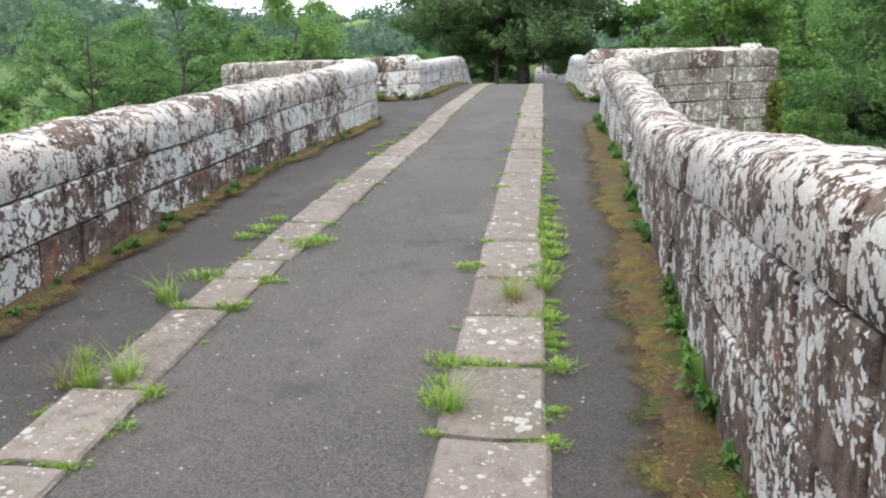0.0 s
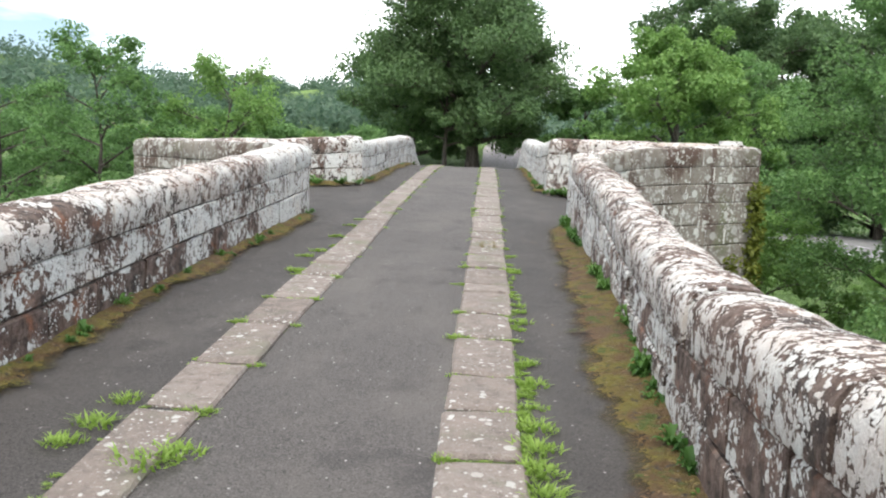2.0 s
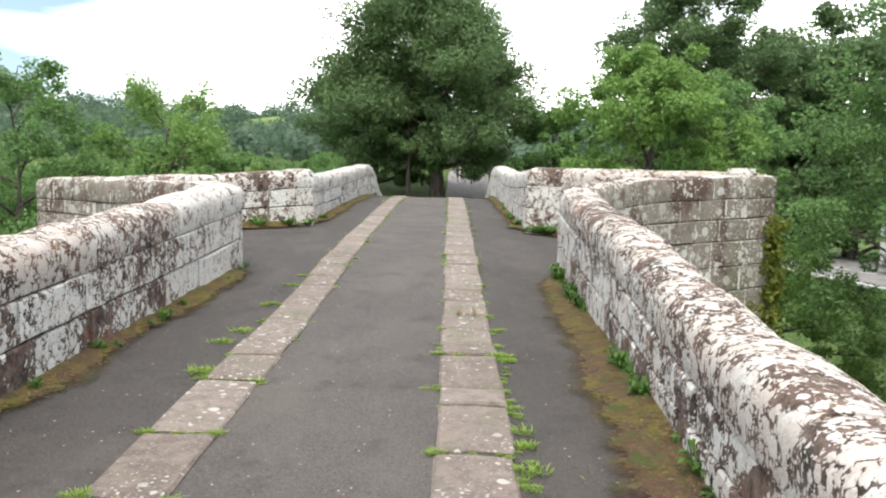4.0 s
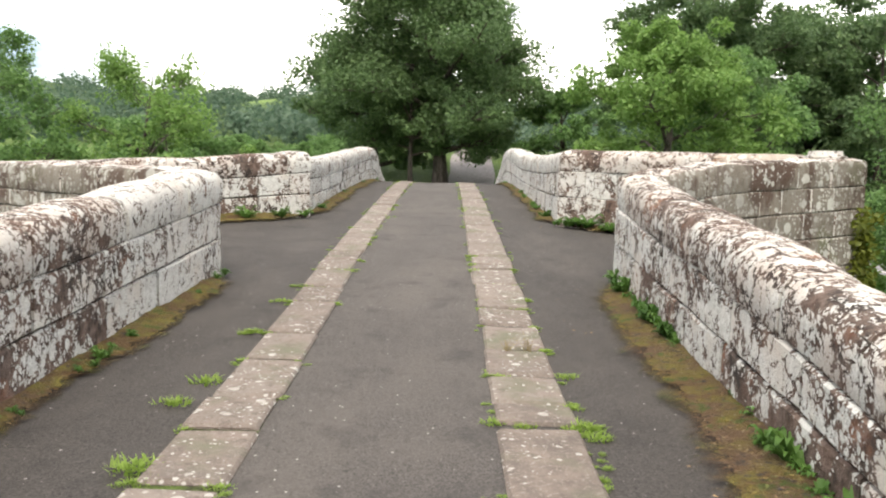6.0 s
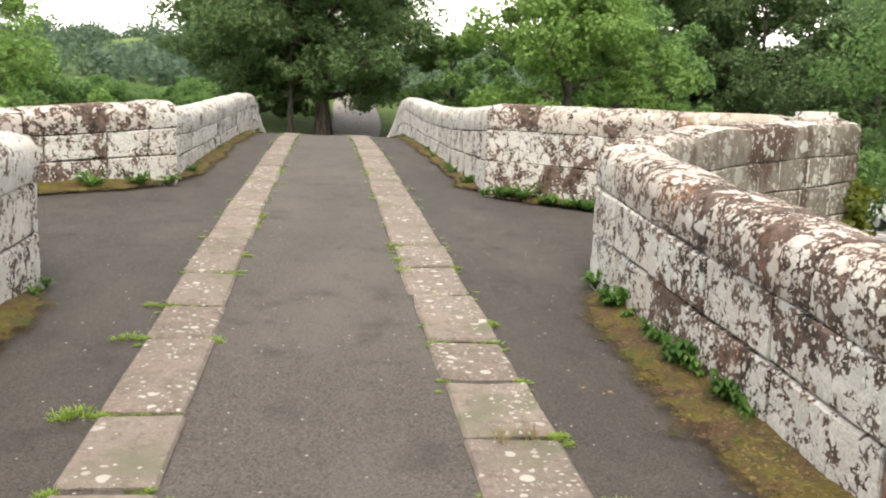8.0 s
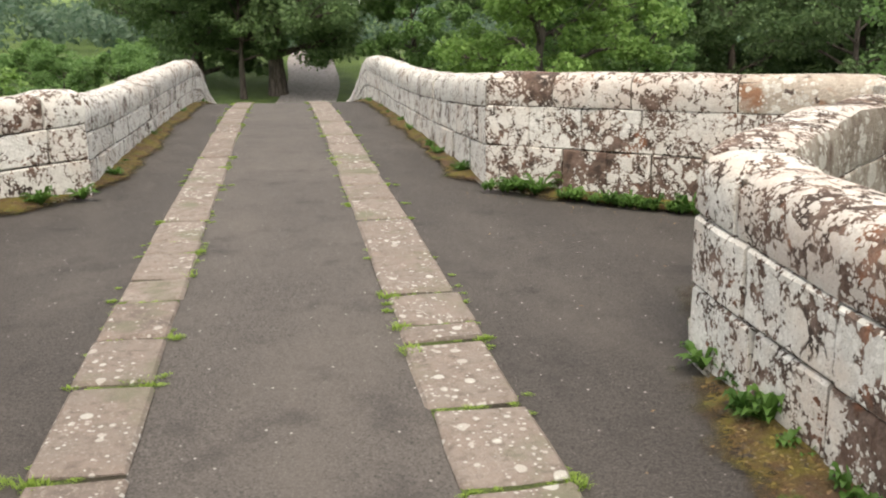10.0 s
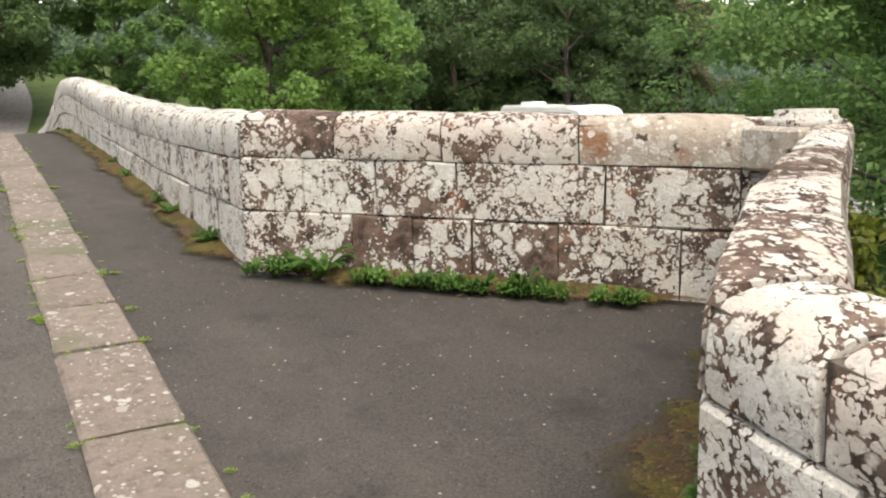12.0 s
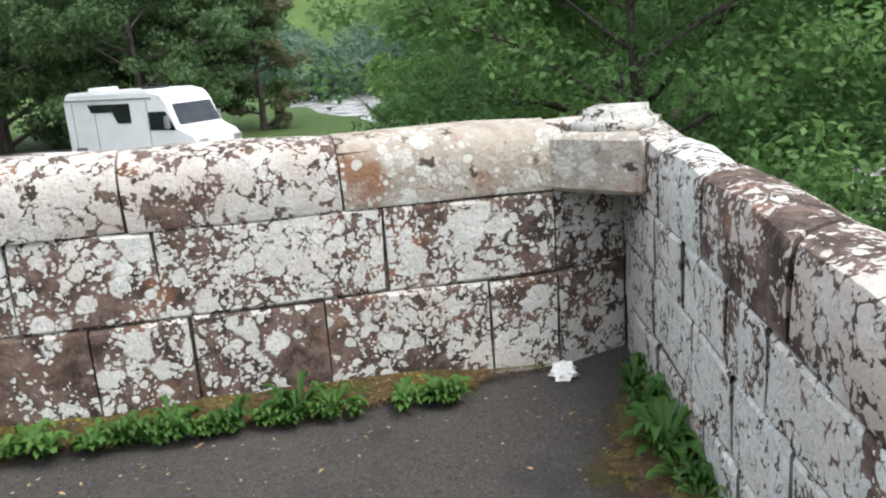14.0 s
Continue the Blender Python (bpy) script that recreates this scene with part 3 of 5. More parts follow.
def parapet(name, label, rows, courses, seed, cope_len=(0.75, 1.25), len_range=(0.42, 0.95), cope_h=0.30, deep=0, pale=False, cuts_at=(), damp_foot=0.0, pale_from=1e9, square=False, worn_to=-1.0):
    """A parapet of coursed blocks under a rounded coping, on a core of mortar. courses: how many rows of block lie between the road and the
    coping; deep: further rows below the road, on the outer face."""
    rng = random.Random(seed)
    plan = Line(rows)
    n = max(2, int(plan.length / 0.3))
    bottom = lambda s: deck(plan.at(s)[0].y) - 0.08
    cope_low = lambda s: plan.height(s) - cope_h
    verts, faces = [], []
    stations = sorted({plan.length * i / n for i in range(n + 1)} | set(plan.corners))
    for i, s in enumerate(stations):
        a, b = plan.at(s)
        d = (b - a).normalized() * 0.03
        z1, z0 = plan.height(s) - 0.07, bottom(s) - 0.3 - 0.33 * deep
        for p, z in ((a + d, z0), (a + d, z1), (b - d, z1), (b - d, z0)):
            verts.append((p.x, p.y, z))
        if i:
            o, q = 4 * i - 4, 4 * i
            faces += [(o + k, q + k, q + (k + 1) % 4, o + (k + 1) % 4) for k in range(4)]
    faces += [(3, 2, 1, 0), tuple(len(verts) - 4 + k for k in range(4))]
    wall = tagged(raw(name, verts, faces, M_MORTAR), label, "stone parapet", kind="structure")

    def row(low, high, lengths, material, cope, shift, given=(), damp=0.0):
        cuts, s = [0.0], shift
        while s < plan.length - 0.25:
            if s > 0.2:
                cuts.append(s)
            s += rng.uniform(*lengths)
        if given:
            cuts = [0.0, *given]
        for c in plan.corners:
            cuts = [v for v in cuts if abs(v - c) > 0.3] + [c]
        cuts = sorted(cuts) + [plan.length]
        for a, b in zip(cuts, cuts[1:]):
            bare = rng.random()
            if a > pale_from:
                damp = 0.0
            mat = M_PALE if (pale and bare < 0.95) or a > pale_from else (M_DAMP if bare > (1 - damp if damp else (2 if pale else 0.94)) and not cope else material)
            if a < worn_to and bare < 0.85:
                mat = M_COPE if cope else M_WORN
            if square and cope and bare > 0.3:
                mat = M_COPE
            if given and cope and 0.3 < a < 0.6:
                mat = M_TAN
            stone(rng, plan, a, b, low, high, wall, mat, cope, n=4 if b - a > 0.8 else 3, square=square, outer=M_ASHLAR if square else None, tight=bool(given))
    cuts_at = cuts_at or [()] * (courses + 1)
    beds = [0.0, 0.58, 1.0] if courses == 2 else [0.0, 0.38, 0.70, 1.0]
    row(cope_low, plan.height, cope_len, M_COPE, True, rng.uniform(0.3, 1.0), cuts_at[courses])
    for k in range(courses):
        lo = lambda s, k=k: bottom(s) + (cope_low(s) - bottom(s)) * beds[k]
        hi = lambda s, k=k: bottom(s) + (cope_low(s) - bottom(s)) * beds[k + 1]
        row(lo, hi, len_range, M_STONE, False, rng.uniform(0.1, 0.8), cuts_at[k], damp_foot if k == 0 else 0.0)
    for k in range(deep):
        lo = lambda s, k=k: bottom(s) - 0.31 * (k + 1)
        hi = lambda s, k=k: bottom(s) - 0.31 * k
        row(lo, hi, len_range, M_DAMP if k > 2 else M_STONE, False, rng.uniform(0.1, 0.8))
    return wall


EAST_NEAR = [(0.50, -6, 0.90, -6, 1.0), (0.53, 0, 0.93, 0, 1.30), (0.56, 3.0, 0.96, 3.0, 1.38), (0.60, 4.7, 1.0, 4.7, 1.36), (0.62, 5.9, 1.02, 5.9, 1.37),
             (0.66, 6.7, 1.06, 6.7, 1.42), (0.71, 7.8, 1.11, 7.8, 1.50), (0.75, 9.1, 1.15, 9.1, 1.67), (0.77, 10.6, 1.17, 10.6, 1.87), (0.79, 11.4, 1.19, 11.4, 1.95),
             (0.80, 12.5, 1.20, 12.5, 2.07), (0.81, 13.36, 1.22, 13.24, 2.19)]
EAST_IN = [(0.81, 13.36, 1.22, 13.24, 2.19), (1.6, 13.93, 1.93, 13.79, 2.32), (3.50, 15.13, 3.92, 15.17, 2.45)]
EAST_OUT = [(3.505, 15.14, 3.925, 15.18, 2.46), (3.13, 15.30, 3.42, 15.55, 2.48, 1), (2.0, 16.245, 2.25, 16.545, 2.52), (0.80, 17.28, 1.2, 17.48, 2.56)]
EAST_FAR = [(0.80, 17.30, 1.2, 17.50, 2.54), (0.79, 20, 1.19, 20, 2.57), (0.79, 23, 1.19, 23, 2.70), (0.79, 25.5, 1.19, 25.5, 2.88), (0.80, 27.6, 1.2, 27.6, 3.0), (0.80, 28.8, 1.2, 28.8, 2.93),
            (0.78, 30.4, 1.18, 30.4, 2.50), (0.76, 32.4, 1.16, 32.4, 2.12), (0.74, 34, 1.14, 34, 1.95)]
WEST_NEAR = [(-2.75, -6, -3.2, -6, 0.35), (-2.75, 0, -3.2, 0, 0.85), (-2.75, 3.5, -3.2, 3.5, 1.23), (-2.74, 5.3, -3.19, 5.3, 1.41), (-2.72, 6.8, -3.17, 6.8, 1.54), (-2.71, 8.4, -3.14, 8.4, 1.69),
             (-2.70, 10.3, -3.1, 10.3, 1.86), (-2.68, 11.8, -3.08, 11.8, 2.0), (-2.65, 13.18, -3.08, 12.98, 2.13)]
WEST_IN = [(-2.65, 13.18, -3.08, 12.98, 2.13), (-3.6, 13.95, -3.95, 13.68, 2.15), (-5.35, 15.42, -6.08, 15.52, 2.18)]
WEST_OUT = [(-5.37, 15.62, -6.10, 15.56, 2.18), (-3.6, 16.86, -3.85, 17.16, 2.34), (-2.58, 17.56, -2.97, 17.74, 2.46)]
WEST_FAR = [(-2.64, 17.60, -3.02, 17.78, 2.36), (-2.63, 20, -3.03, 20, 2.46), (-2.62, 23, -3.02, 23, 2.66), (-2.62, 25.5, -3.02, 25.5, 2.82), (-2.62, 27.8, -3.02, 27.8, 2.95), (-2.62, 28.8, -3.02, 28.8, 2.88),
            (-2.62, 30.2, -3.02, 30.2, 2.50), (-2.6, 32, -3.0, 32, 2.12), (-2.6, 34, -3.0, 34, 1.9)]

parapet("wall_east_near", "long weathered sandstone parapet with rounded lichen-covered coping", EAST_NEAR, 2, 11, damp_foot=0.4, pale_from=18.0, worn_to=13.5)
parapet("wall_east_refuge_near", "lichen-covered parapet of the refuge with deep outer courses", EAST_IN, 3, 12, deep=5, pale=True, square=True, len_range=(0.32, 0.62), cope_len=(0.5, 0.8))
parapet("wall_east_refuge_far", "red sandstone parapet blotched with white lichen", EAST_OUT, 2, 13, deep=2, cuts_at=[(0.73, 1.44, 1.97, 2.34, 2.74), (0.56, 1.17, 2.06, 2.57, 3.05), (0.585, 1.33, 2.15, 2.83)])
parapet("wall_east_far", "curved sandstone parapet white with lichen", EAST_FAR, 2, 14, pale=True)
parapet("wall_west_near", "long sandstone parapet with white lichen and dark damp foot", WEST_NEAR, 2, 15, damp_foot=0.85, pale_from=16.3)
parapet("wall_west_refuge_near", "lichen-covered parapet of the western refuge", WEST_IN, 3, 16, deep=4, pale=True, square=True, len_range=(0.32, 0.62), cope_len=(0.5, 0.8))
parapet("wall_west_refuge_far", "dark sandstone parapet with lichen patches", WEST_OUT, 2, 17, deep=2, pale_from=2.1)
parapet("wall_west_far", "curved sandstone parapet rising to a ramped end", WEST_FAR, 2, 18, pale=True)

# corner block over the niche, and the cap stone on top of it
bm = bmesh.new()
tri = [(3.13, 15.33), (3.07, 14.87), (3.40, 15.02), (3.56, 15.14), (3.40, 15.24)]
lo = [bm.verts.new((x, y, 2.175)) for x, y in tri]
hi = [bm.verts.new((x, y, 2.42)) for x, y in tri]
bm.faces.new(lo[::-1])
bm.faces.new(hi)
for i in range(5):
    j = (i + 1) % 5
    bm.faces.new((lo[i], lo[j], hi[j], hi[i]))
bmesh.ops.bevel(bm, geom=bm.edges[:], offset=0.02, segments=1, affect="EDGES")
tagged(part("corner_stone", bm, M_TAN), "bare sandstone block spanning the refuge corner niche", "corner stone")
bm = box(-0.19, 0.19, -0.17, 0.17, 2.36, 2.51, 0.055, 3)
cap = part("cap_stone", bm, M_PALE, smooth=True)
cap.matrix_world = pose(3.42, 15.12, 0, 0, 0, 8)
tagged(cap, "low pale cap stone on the refuge corner", "cap stone")

# ---------------------------------------------------------------- trackway slabs
EAST_JOINTS = [-1.6, -1.0, -0.4, 0.3, 0.9, 1.5, 2.1, 2.75, 3.39, 3.98, 4.56, 4.77, 5.36, 5.92, 6.42, 7.16, 7.80, 8.47, 8.78, 9.60, 9.9, 10.40, 10.96, 11.57, 12.13, 12.45, 13.05, 13.74, 13.97, 14.44, 15.2,
               16.2, 16.92, 17.58, 18.17, 18.82, 19.38, 20.23, 21.05, 22.0]
WEST_JOINTS = [-1.5, -0.8, -0.1, 0.5, 1.1, 1.75, 2.42, 2.99, 3.95, 4.40, 4.80, 5.72, 6.39, 7.22, 7.96, 8.86, 9.45, 9.9, 10.6, 11.23, 12.18, 12.76, 13.5, 14.02, 14.56, 14.94, 15.48, 15.8, 16.4, 17.22, 17.84, 18.79, 19.48, 20.13, 20.99, 21.63, 22.3]
srng = random.Random(5)
for lst in (EAST_JOINTS, WEST_JOINTS):
    while lst[-1] < 33:
        lst.append(lst[-1] + srng.uniform(0.45, 0.85))


def slab(x0, x1, y0, y1, parent, rng):
    """A worn paving slab with a rounded, slightly uneven top."""
    g = rng.uniform(0.016, 0.028)
    nx, ny = 4, 4
    sx = rng.uniform(-0.012, 0.012)
    sk = rng.uniform(-0.015, 0.015)
    verts, faces = [], []
    tilt, lift = rng.uniform(-0.008, 0.008), rng.uniform(0.016, 0.026)
    for j in range(ny + 1):
        for i in range(nx + 1):
            u, v = (0, 0.04, 0.5, 0.96, 1)[i], (0, 0.04, 0.5, 0.96, 1)[j]
            x = x0 + sx + (x1 - x0) * u
            y = y0 + g + (y1 - y0 - 2 * g) * v + sk * (u - 0.5)
            rim = (u in (0, 1)) + (v in (0, 1))
            w = 0.008 * noise.noise((x * 6, y * 6, 2))
            verts.append((x + w * (u in (0, 1)) * 1.2, y + w * (v in (0, 1)), deck(y) + lift + tilt * (u - 0.5) + w - 0.014 * min(rim, 1) - 0.014 * (rim == 2)))
    top = len(verts)
    for j in range(ny):
        for i in range(nx):
            a = j * (nx + 1) + i
            faces.append((a, a + 1, a + nx + 2, a + nx + 1))
    loop = [i for i in range(nx + 1)] + [(j + 1) * (nx + 1) - 1 for j in range(1, ny + 1)] + [ny * (nx + 1) + i for i in range(nx - 1, -1, -1)] + [j * (nx + 1) for j in range(ny - 1, 0, -1)]
    for k in loop:
        x, y, z = verts[k]
        verts.append((x, y, z - 0.09))
    m = len(loop)
    faces += [(loop[k], top + k, top + (k + 1) % m, loop[(k + 1) % m]) for k in range(m)]
    return raw("slab", verts, faces, M_SLAB, parent)


def strip(name, label, joints, xl, xr, seed):
    rng = random.Random(seed)
    vs, fs = [], []
    steps = [joints[0] + 0.1 * i for i in range(int((joints[-1] - joints[0]) / 0.1) + 1)]
    for i, y in enumerate(steps):
        vs += [(line(y, xl) + 0.01, y, deck(y) + 0.001), (line(y, xr) - 0.01, y, deck(y) + 0.001)]
        if i:
            fs.append((2 * i - 2, 2 * i - 1, 2 * i + 1, 2 * i))
    bed = tagged(raw(name, vs, fs, M_JOINT), label, "stone trackway", kind="structure")
    for a, b in zip(joints, joints[1:]):
        y = (a + b) / 2
        slab(line(y, xl), line(y, xr), a, b, bed, rng)


EAST_L, EAST_R = [(0, -0.45), (6, -0.445), (34, -0.435)], [(0, -0.045), (4, -0.05), (6, -0.085), (9, -0.065), (12, -0.065), (14, -0.045), (34, -0.05)]
WEST_L, WEST_R = [(0, -2.02), (2.5, -1.97), (4, -1.92), (6, -1.87), (9, -1.83), (11, -1.84), (14, -1.88), (34, -1.88)], [(0, -1.66), (4.0, -1.64), (5.5, -1.57), (7.3, -1.50), (9.4, -1.48), (12, -1.52), (14, -1.545), (34, -1.545)]
strip("pavement_east", "row of worn pinkish sandstone slabs set in the asphalt", EAST_JOINTS, EAST_L, EAST_R, 21)
strip("pavement_west", "row of worn pinkish sandstone slabs with grassy joints", WEST_JOINTS, WEST_L, WEST_R, 22)

# ---------------------------------------------------------------- moss and silt along the walls


def verge(name, label, inner, outer, seed, rise=0.05):
    """An uneven band of moss and silt, from a wall line to its ragged edge; both lines are (x, y) points of the same number."""
    vs, fs, nk, cover = [], [], 6, []
    pts_i, pts_o = [Vector(p) for p in inner], [Vector(p) for p in outer]
    rows = []
    for i in range(len(pts_i) - 1):
        m = max(2, int((pts_i[i + 1] - pts_i[i]).length / 0.1))
        rows += [(pts_i[i].lerp(pts_i[i + 1], k / m), pts_o[i].lerp(pts_o[i + 1], k / m)) for k in range(m)]
    rows.append((pts_i[-1], pts_o[-1]))
    for i, (a, b) in enumerate(rows):
        reach = 1.05 + 0.5 * noise.noise((i * 0.09, seed, 0)) + 0.2 * noise.noise((i * 0.4, seed, 3))
        tip = min(1.0, (i + 0.2) / 7, (len(rows) - 0.8 - i) / 7)
        reach *= tip ** 0.5
        for k in range(nk + 1):
            u = k / nk
            p = a.lerp(b, u * max(reach, 0.12))
            cover.append((1 - u) * (0.35 + 0.65 * tip))
            vs.append((p.x, p.y, deck(p.y) + 0.009 + (0.2 + 0.8 * tip) * rise * (1 - u) ** 1.6 * (1 + 0.5 * noise.noise((p.x * 5, p.y * 5, seed))) + 0.012 * (1 - u)))
        if i:
            o, q = (i - 1) * (nk + 1), i * (nk + 1)
            fs += [(o + k, q + k, q + k + 1, o + k + 1) for k in range(nk)]
    ob = raw(name, vs, fs, M_MOSS, smooth=True)
    ob.data.attributes.new("cover", "FLOAT", "POINT").data.foreach_set("value", cover)
    return tagged(ob, label, "moss", kind="stuff")


verge("moss_verge", "olive moss and brown silt along the parapet foot", [(0.60, -5), (0.62, 3), (0.68, 6), (0.80, 10), (0.84, 12.8), (0.9, 13.36)], [(0.14, -5), (0.14, 3), (0.16, 6), (0.32, 10), (0.33, 12.6), (0.36, 13.75)], 1)
verge("moss_verge", "brown silt and moss along the parapet foot", [(-2.84, -5), (-2.84, 4), (-2.8, 8), (-2.74, 11), (-2.68, 13.15)], [(-2.4, -5), (-2.45, 4), (-2.45, 8), (-2.4, 11), (-2.3, 13.5)], 2)
verge("moss_verge", "leaf litter and weeds at the refuge wall foot", [(3.06, 15.3), (0.82, 17.3)], [(2.93, 15.16), (0.60, 17.0)], 3, 0.05)
verge("moss_verge", "moss and silt along the near refuge wall", [(0.95, 13.42), (3.38, 15.04)], [(0.60, 13.98), (2.70, 15.20)], 4, 0.05)
verge("moss_verge", "grassy silt along the far parapet foot", [(0.84, 17.3), (0.83, 32)], [(0.5, 17.1), (0.5, 32)], 5)
verge("moss_verge", "grassy silt along the far parapet foot", [(-2.66, 17.6), (-2.66, 32)], [(-2.3, 17.4), (-2.35, 32)], 6)
verge("moss_verge", "weedy silt at the western refuge wall foot", [(-5.3, 15.6), (-2.62, 17.55)], [(-5.0, 15.3), (-2.3, 17.2)], 7, 0.07)

# ---------------------------------------------------------------- grass and weeds


def blade(vs, fs, base, way, length, width, bend, curl=0.0):
    """One narrow leaf of three spans."""
    side = Vector((-way.y, way.x, 0)).normalized()
    n = len(vs)
    for i in range(4):
        u = i / 3
        c = base + way * (bend * length * u * u + 0.1 * length * u) + Vector((0, 0, length * (u - 0.35 * bend * u * u - curl * u * u)))
        w = width * (1 - u) ** 0.7 if i < 3 else 0.0
        vs += [c - side * w, c + side * w]
        if i:
            o = n + 2 * i - 2
            fs.append((o, o + 1, o + 3, o + 2))


def grass_mesh(seed, count, length, spread, material, clumps=5):
    """An uneven tuft: a few small clumps of blades that lean apart."""
    rng = random.Random(seed)
    vs, fs = [], []
    hearts = [(Vector((rng.uniform(-0.42, 0.42) * spread, rng.uniform(-0.28, 0.28) * spread, 0)), rng.uniform(0.5, 0.75), rng.uniform(0.6, 1.2)) for _ in range(clumps)]
    for _ in range(count):
        heart, wide, tall_by = rng.choice(hearts)
        a = rng.uniform(0, 2 * math.pi)
        way = Vector((math.cos(a), math.sin(a), 0))
        base = heart + way * spread * wide * math.sqrt(rng.random())
        a2 = a + rng.uniform(-1.2, 1.2)
        blade(vs, fs, base, Vector((math.cos(a2), math.sin(a2), 0)), length * tall_by * rng.uniform(0.4, 1.1), 0.0034 * rng.uniform(0.7, 1.6), rng.uniform(0.2, 1.2))
    me = bpy.data.meshes.new("grass_tuft")
    me.from_pydata([tuple(v) for v in vs], [], fs)
    me.materials.append(material)
    return me


def broad_mesh(seed, count, length, material, wide=0.16):
    """A rosette of broad, drooping, wavy leaves."""
    rng = random.Random(seed)
    vs, fs = [Vector((0, 0, 0))], []
    for k in range(count):
        a = 2.4 * k + rng.uniform(-0.3, 0.3)
        way, side = Vector((math.cos(a), math.sin(a), 0)), Vector((-math.sin(a), math.cos(a), 0))
        ln = length * rng.uniform(0.55, 1.1)
        up = rng.uniform(0.6, 1.9)
        n = len(vs)
        for i, w in enumerate((0.12, 0.6, 1.0, 0.75, 0.0)):
            u = i / 4
            c = way * ln * u * (1 - 0.25 * up * u) * 0.9 + Vector((0, 0, ln * (up * u - 0.75 * u * u * up) + 0.01))
            d = side * ln * wide * w * rng.uniform(0.8, 1.2)
            lift = Vector((0, 0, ln * 0.05 * w))
            vs += [c - d + lift, c, c + d + lift]
            if i:
                o = n + 3 * i - 3
                m = 0 if i == 1 else o + 1
                fs += [(o, m, o + 4, o + 3), (m, o + 2, o + 5, o + 4)]
    me = bpy.data.meshes.new("weed")
    me.from_pydata([tuple(v) for v in vs], [], fs)
    me.materials.append(material)
    me.shade_smooth()
    return me


GRASS = [grass_mesh(i, 95, 0.038, 0.075, M_GRASS) for i in range(7)]
GRASS_LONG = [grass_mesh(20 + i, 70, 0.26, 0.07, M_GRASS, 3) for i in range(3)]
STALKS = [grass_mesh(30 + i, 26, 0.30, 0.06, M_STRAW) for i in range(2)]
WEEDS = [broad_mesh(40 + i, 18 + 4 * i, 0.19, M_WEED, 0.075 + 0.02 * (i % 3)) for i in range(5)]
SPRIGS = [broad_mesh(60 + i, 30, 0.12, M_WEED, 0.13) for i in range(3)]
prng = random.Random(77)


def plant(meshes, name, x, y, size, label, category, group, z=None, flat=1.0):
    ob = new(name, prng.choice(meshes))
    k = size * prng.uniform(0.85, 1.15)
    ob.matrix_world = Matrix.LocRotScale((x, y, (deck(y) if z is None else z) + 0.005), Euler((prng.uniform(-0.08, 0.08), prng.uniform(-0.08, 0.08), prng.uniform(0, 6.28))), (k, k, k * flat))
    return tagged(ob, label, category, group)


def tuft(x, y, size=1.0, flat=1.0):
    return plant(GRASS, "grass_tuft", x, y, size * 1.35, "short bright green grass tuft between paving slabs", "grass tuft", "grass tufts of the trackway", flat=flat)


JOINT_V, JOINT_F = [], []


def low_grass(x, y, size=1.0, flat=1.0):
    """Adds a little grass to the one mesh of joint grass."""
    me = prng.choice(GRASS)
    k = size * prng.uniform(0.85, 1.15)
    m = Matrix.LocRotScale((x, y, deck(y) + 0.005), Euler((prng.uniform(-0.08, 0.08), prng.uniform(-0.08, 0.08), prng.uniform(0, 6.28))), (k, k, k * flat))
    start = len(JOINT_V)
    JOINT_V.extend(m @ v.co for v in me.vertices)
    JOINT_F.extend([start + i for i in p.vertices] for p in me.polygons)


def tall(x, y, size=1.0):
    return plant(GRASS_LONG, "grass_tuft", x, y, size, "long thin grass tuft beside the slabs", "grass tuft", "long grass tufts")


def weed(x, y, size=1.0):
    return plant(WEEDS, "weed", x, y, size, "broad-leaved green weed at the foot of the wall", "weed", "weeds at the wall foot", deck(y) + 0.008)


def sprig(x, y, size=1.0, up=1.3):
    return plant(SPRIGS, "weed", x, y, size, "small-leaved leafy weed at the foot of the wall", "weed", "small weeds at the wall foot", deck(y) + 0.008, up)


# tufts at the slab corners: thick at the start of the bridge, sparse further on
for joints, xl, xr in ((EAST_JOINTS, EAST_L, EAST_R), (WEST_JOINTS, WEST_L, WEST_R)):
    for y in joints:
        for edge in (xl, xr):
            x = line(y, edge)
            chance = 0.55 if y < 7 else (0.6 if y < 14 else 0.35)
            if prng.random() < chance:
                big = 0.8 if y < 7.5 else 0.62
                tuft(x + prng.uniform(-0.03, 0.03), y + prng.uniform(-0.02, 0.02), big * prng.uniform(0.6, 1.25), prng.uniform(0.6, 1.0))
                if prng.random() < 0.4:
                    tuft(x + prng.uniform(-0.08, 0.10), y + prng.uniform(-0.02, 0.03), big * prng.uniform(0.5, 0.9), 0.6)
    for y in joints:
        if y < 8 and prng.random() < 0.7:
            for _ in range(3):
                low_grass(prng.uniform(line(y, xl), line(y, xr)), y, 0.4, 0.5)
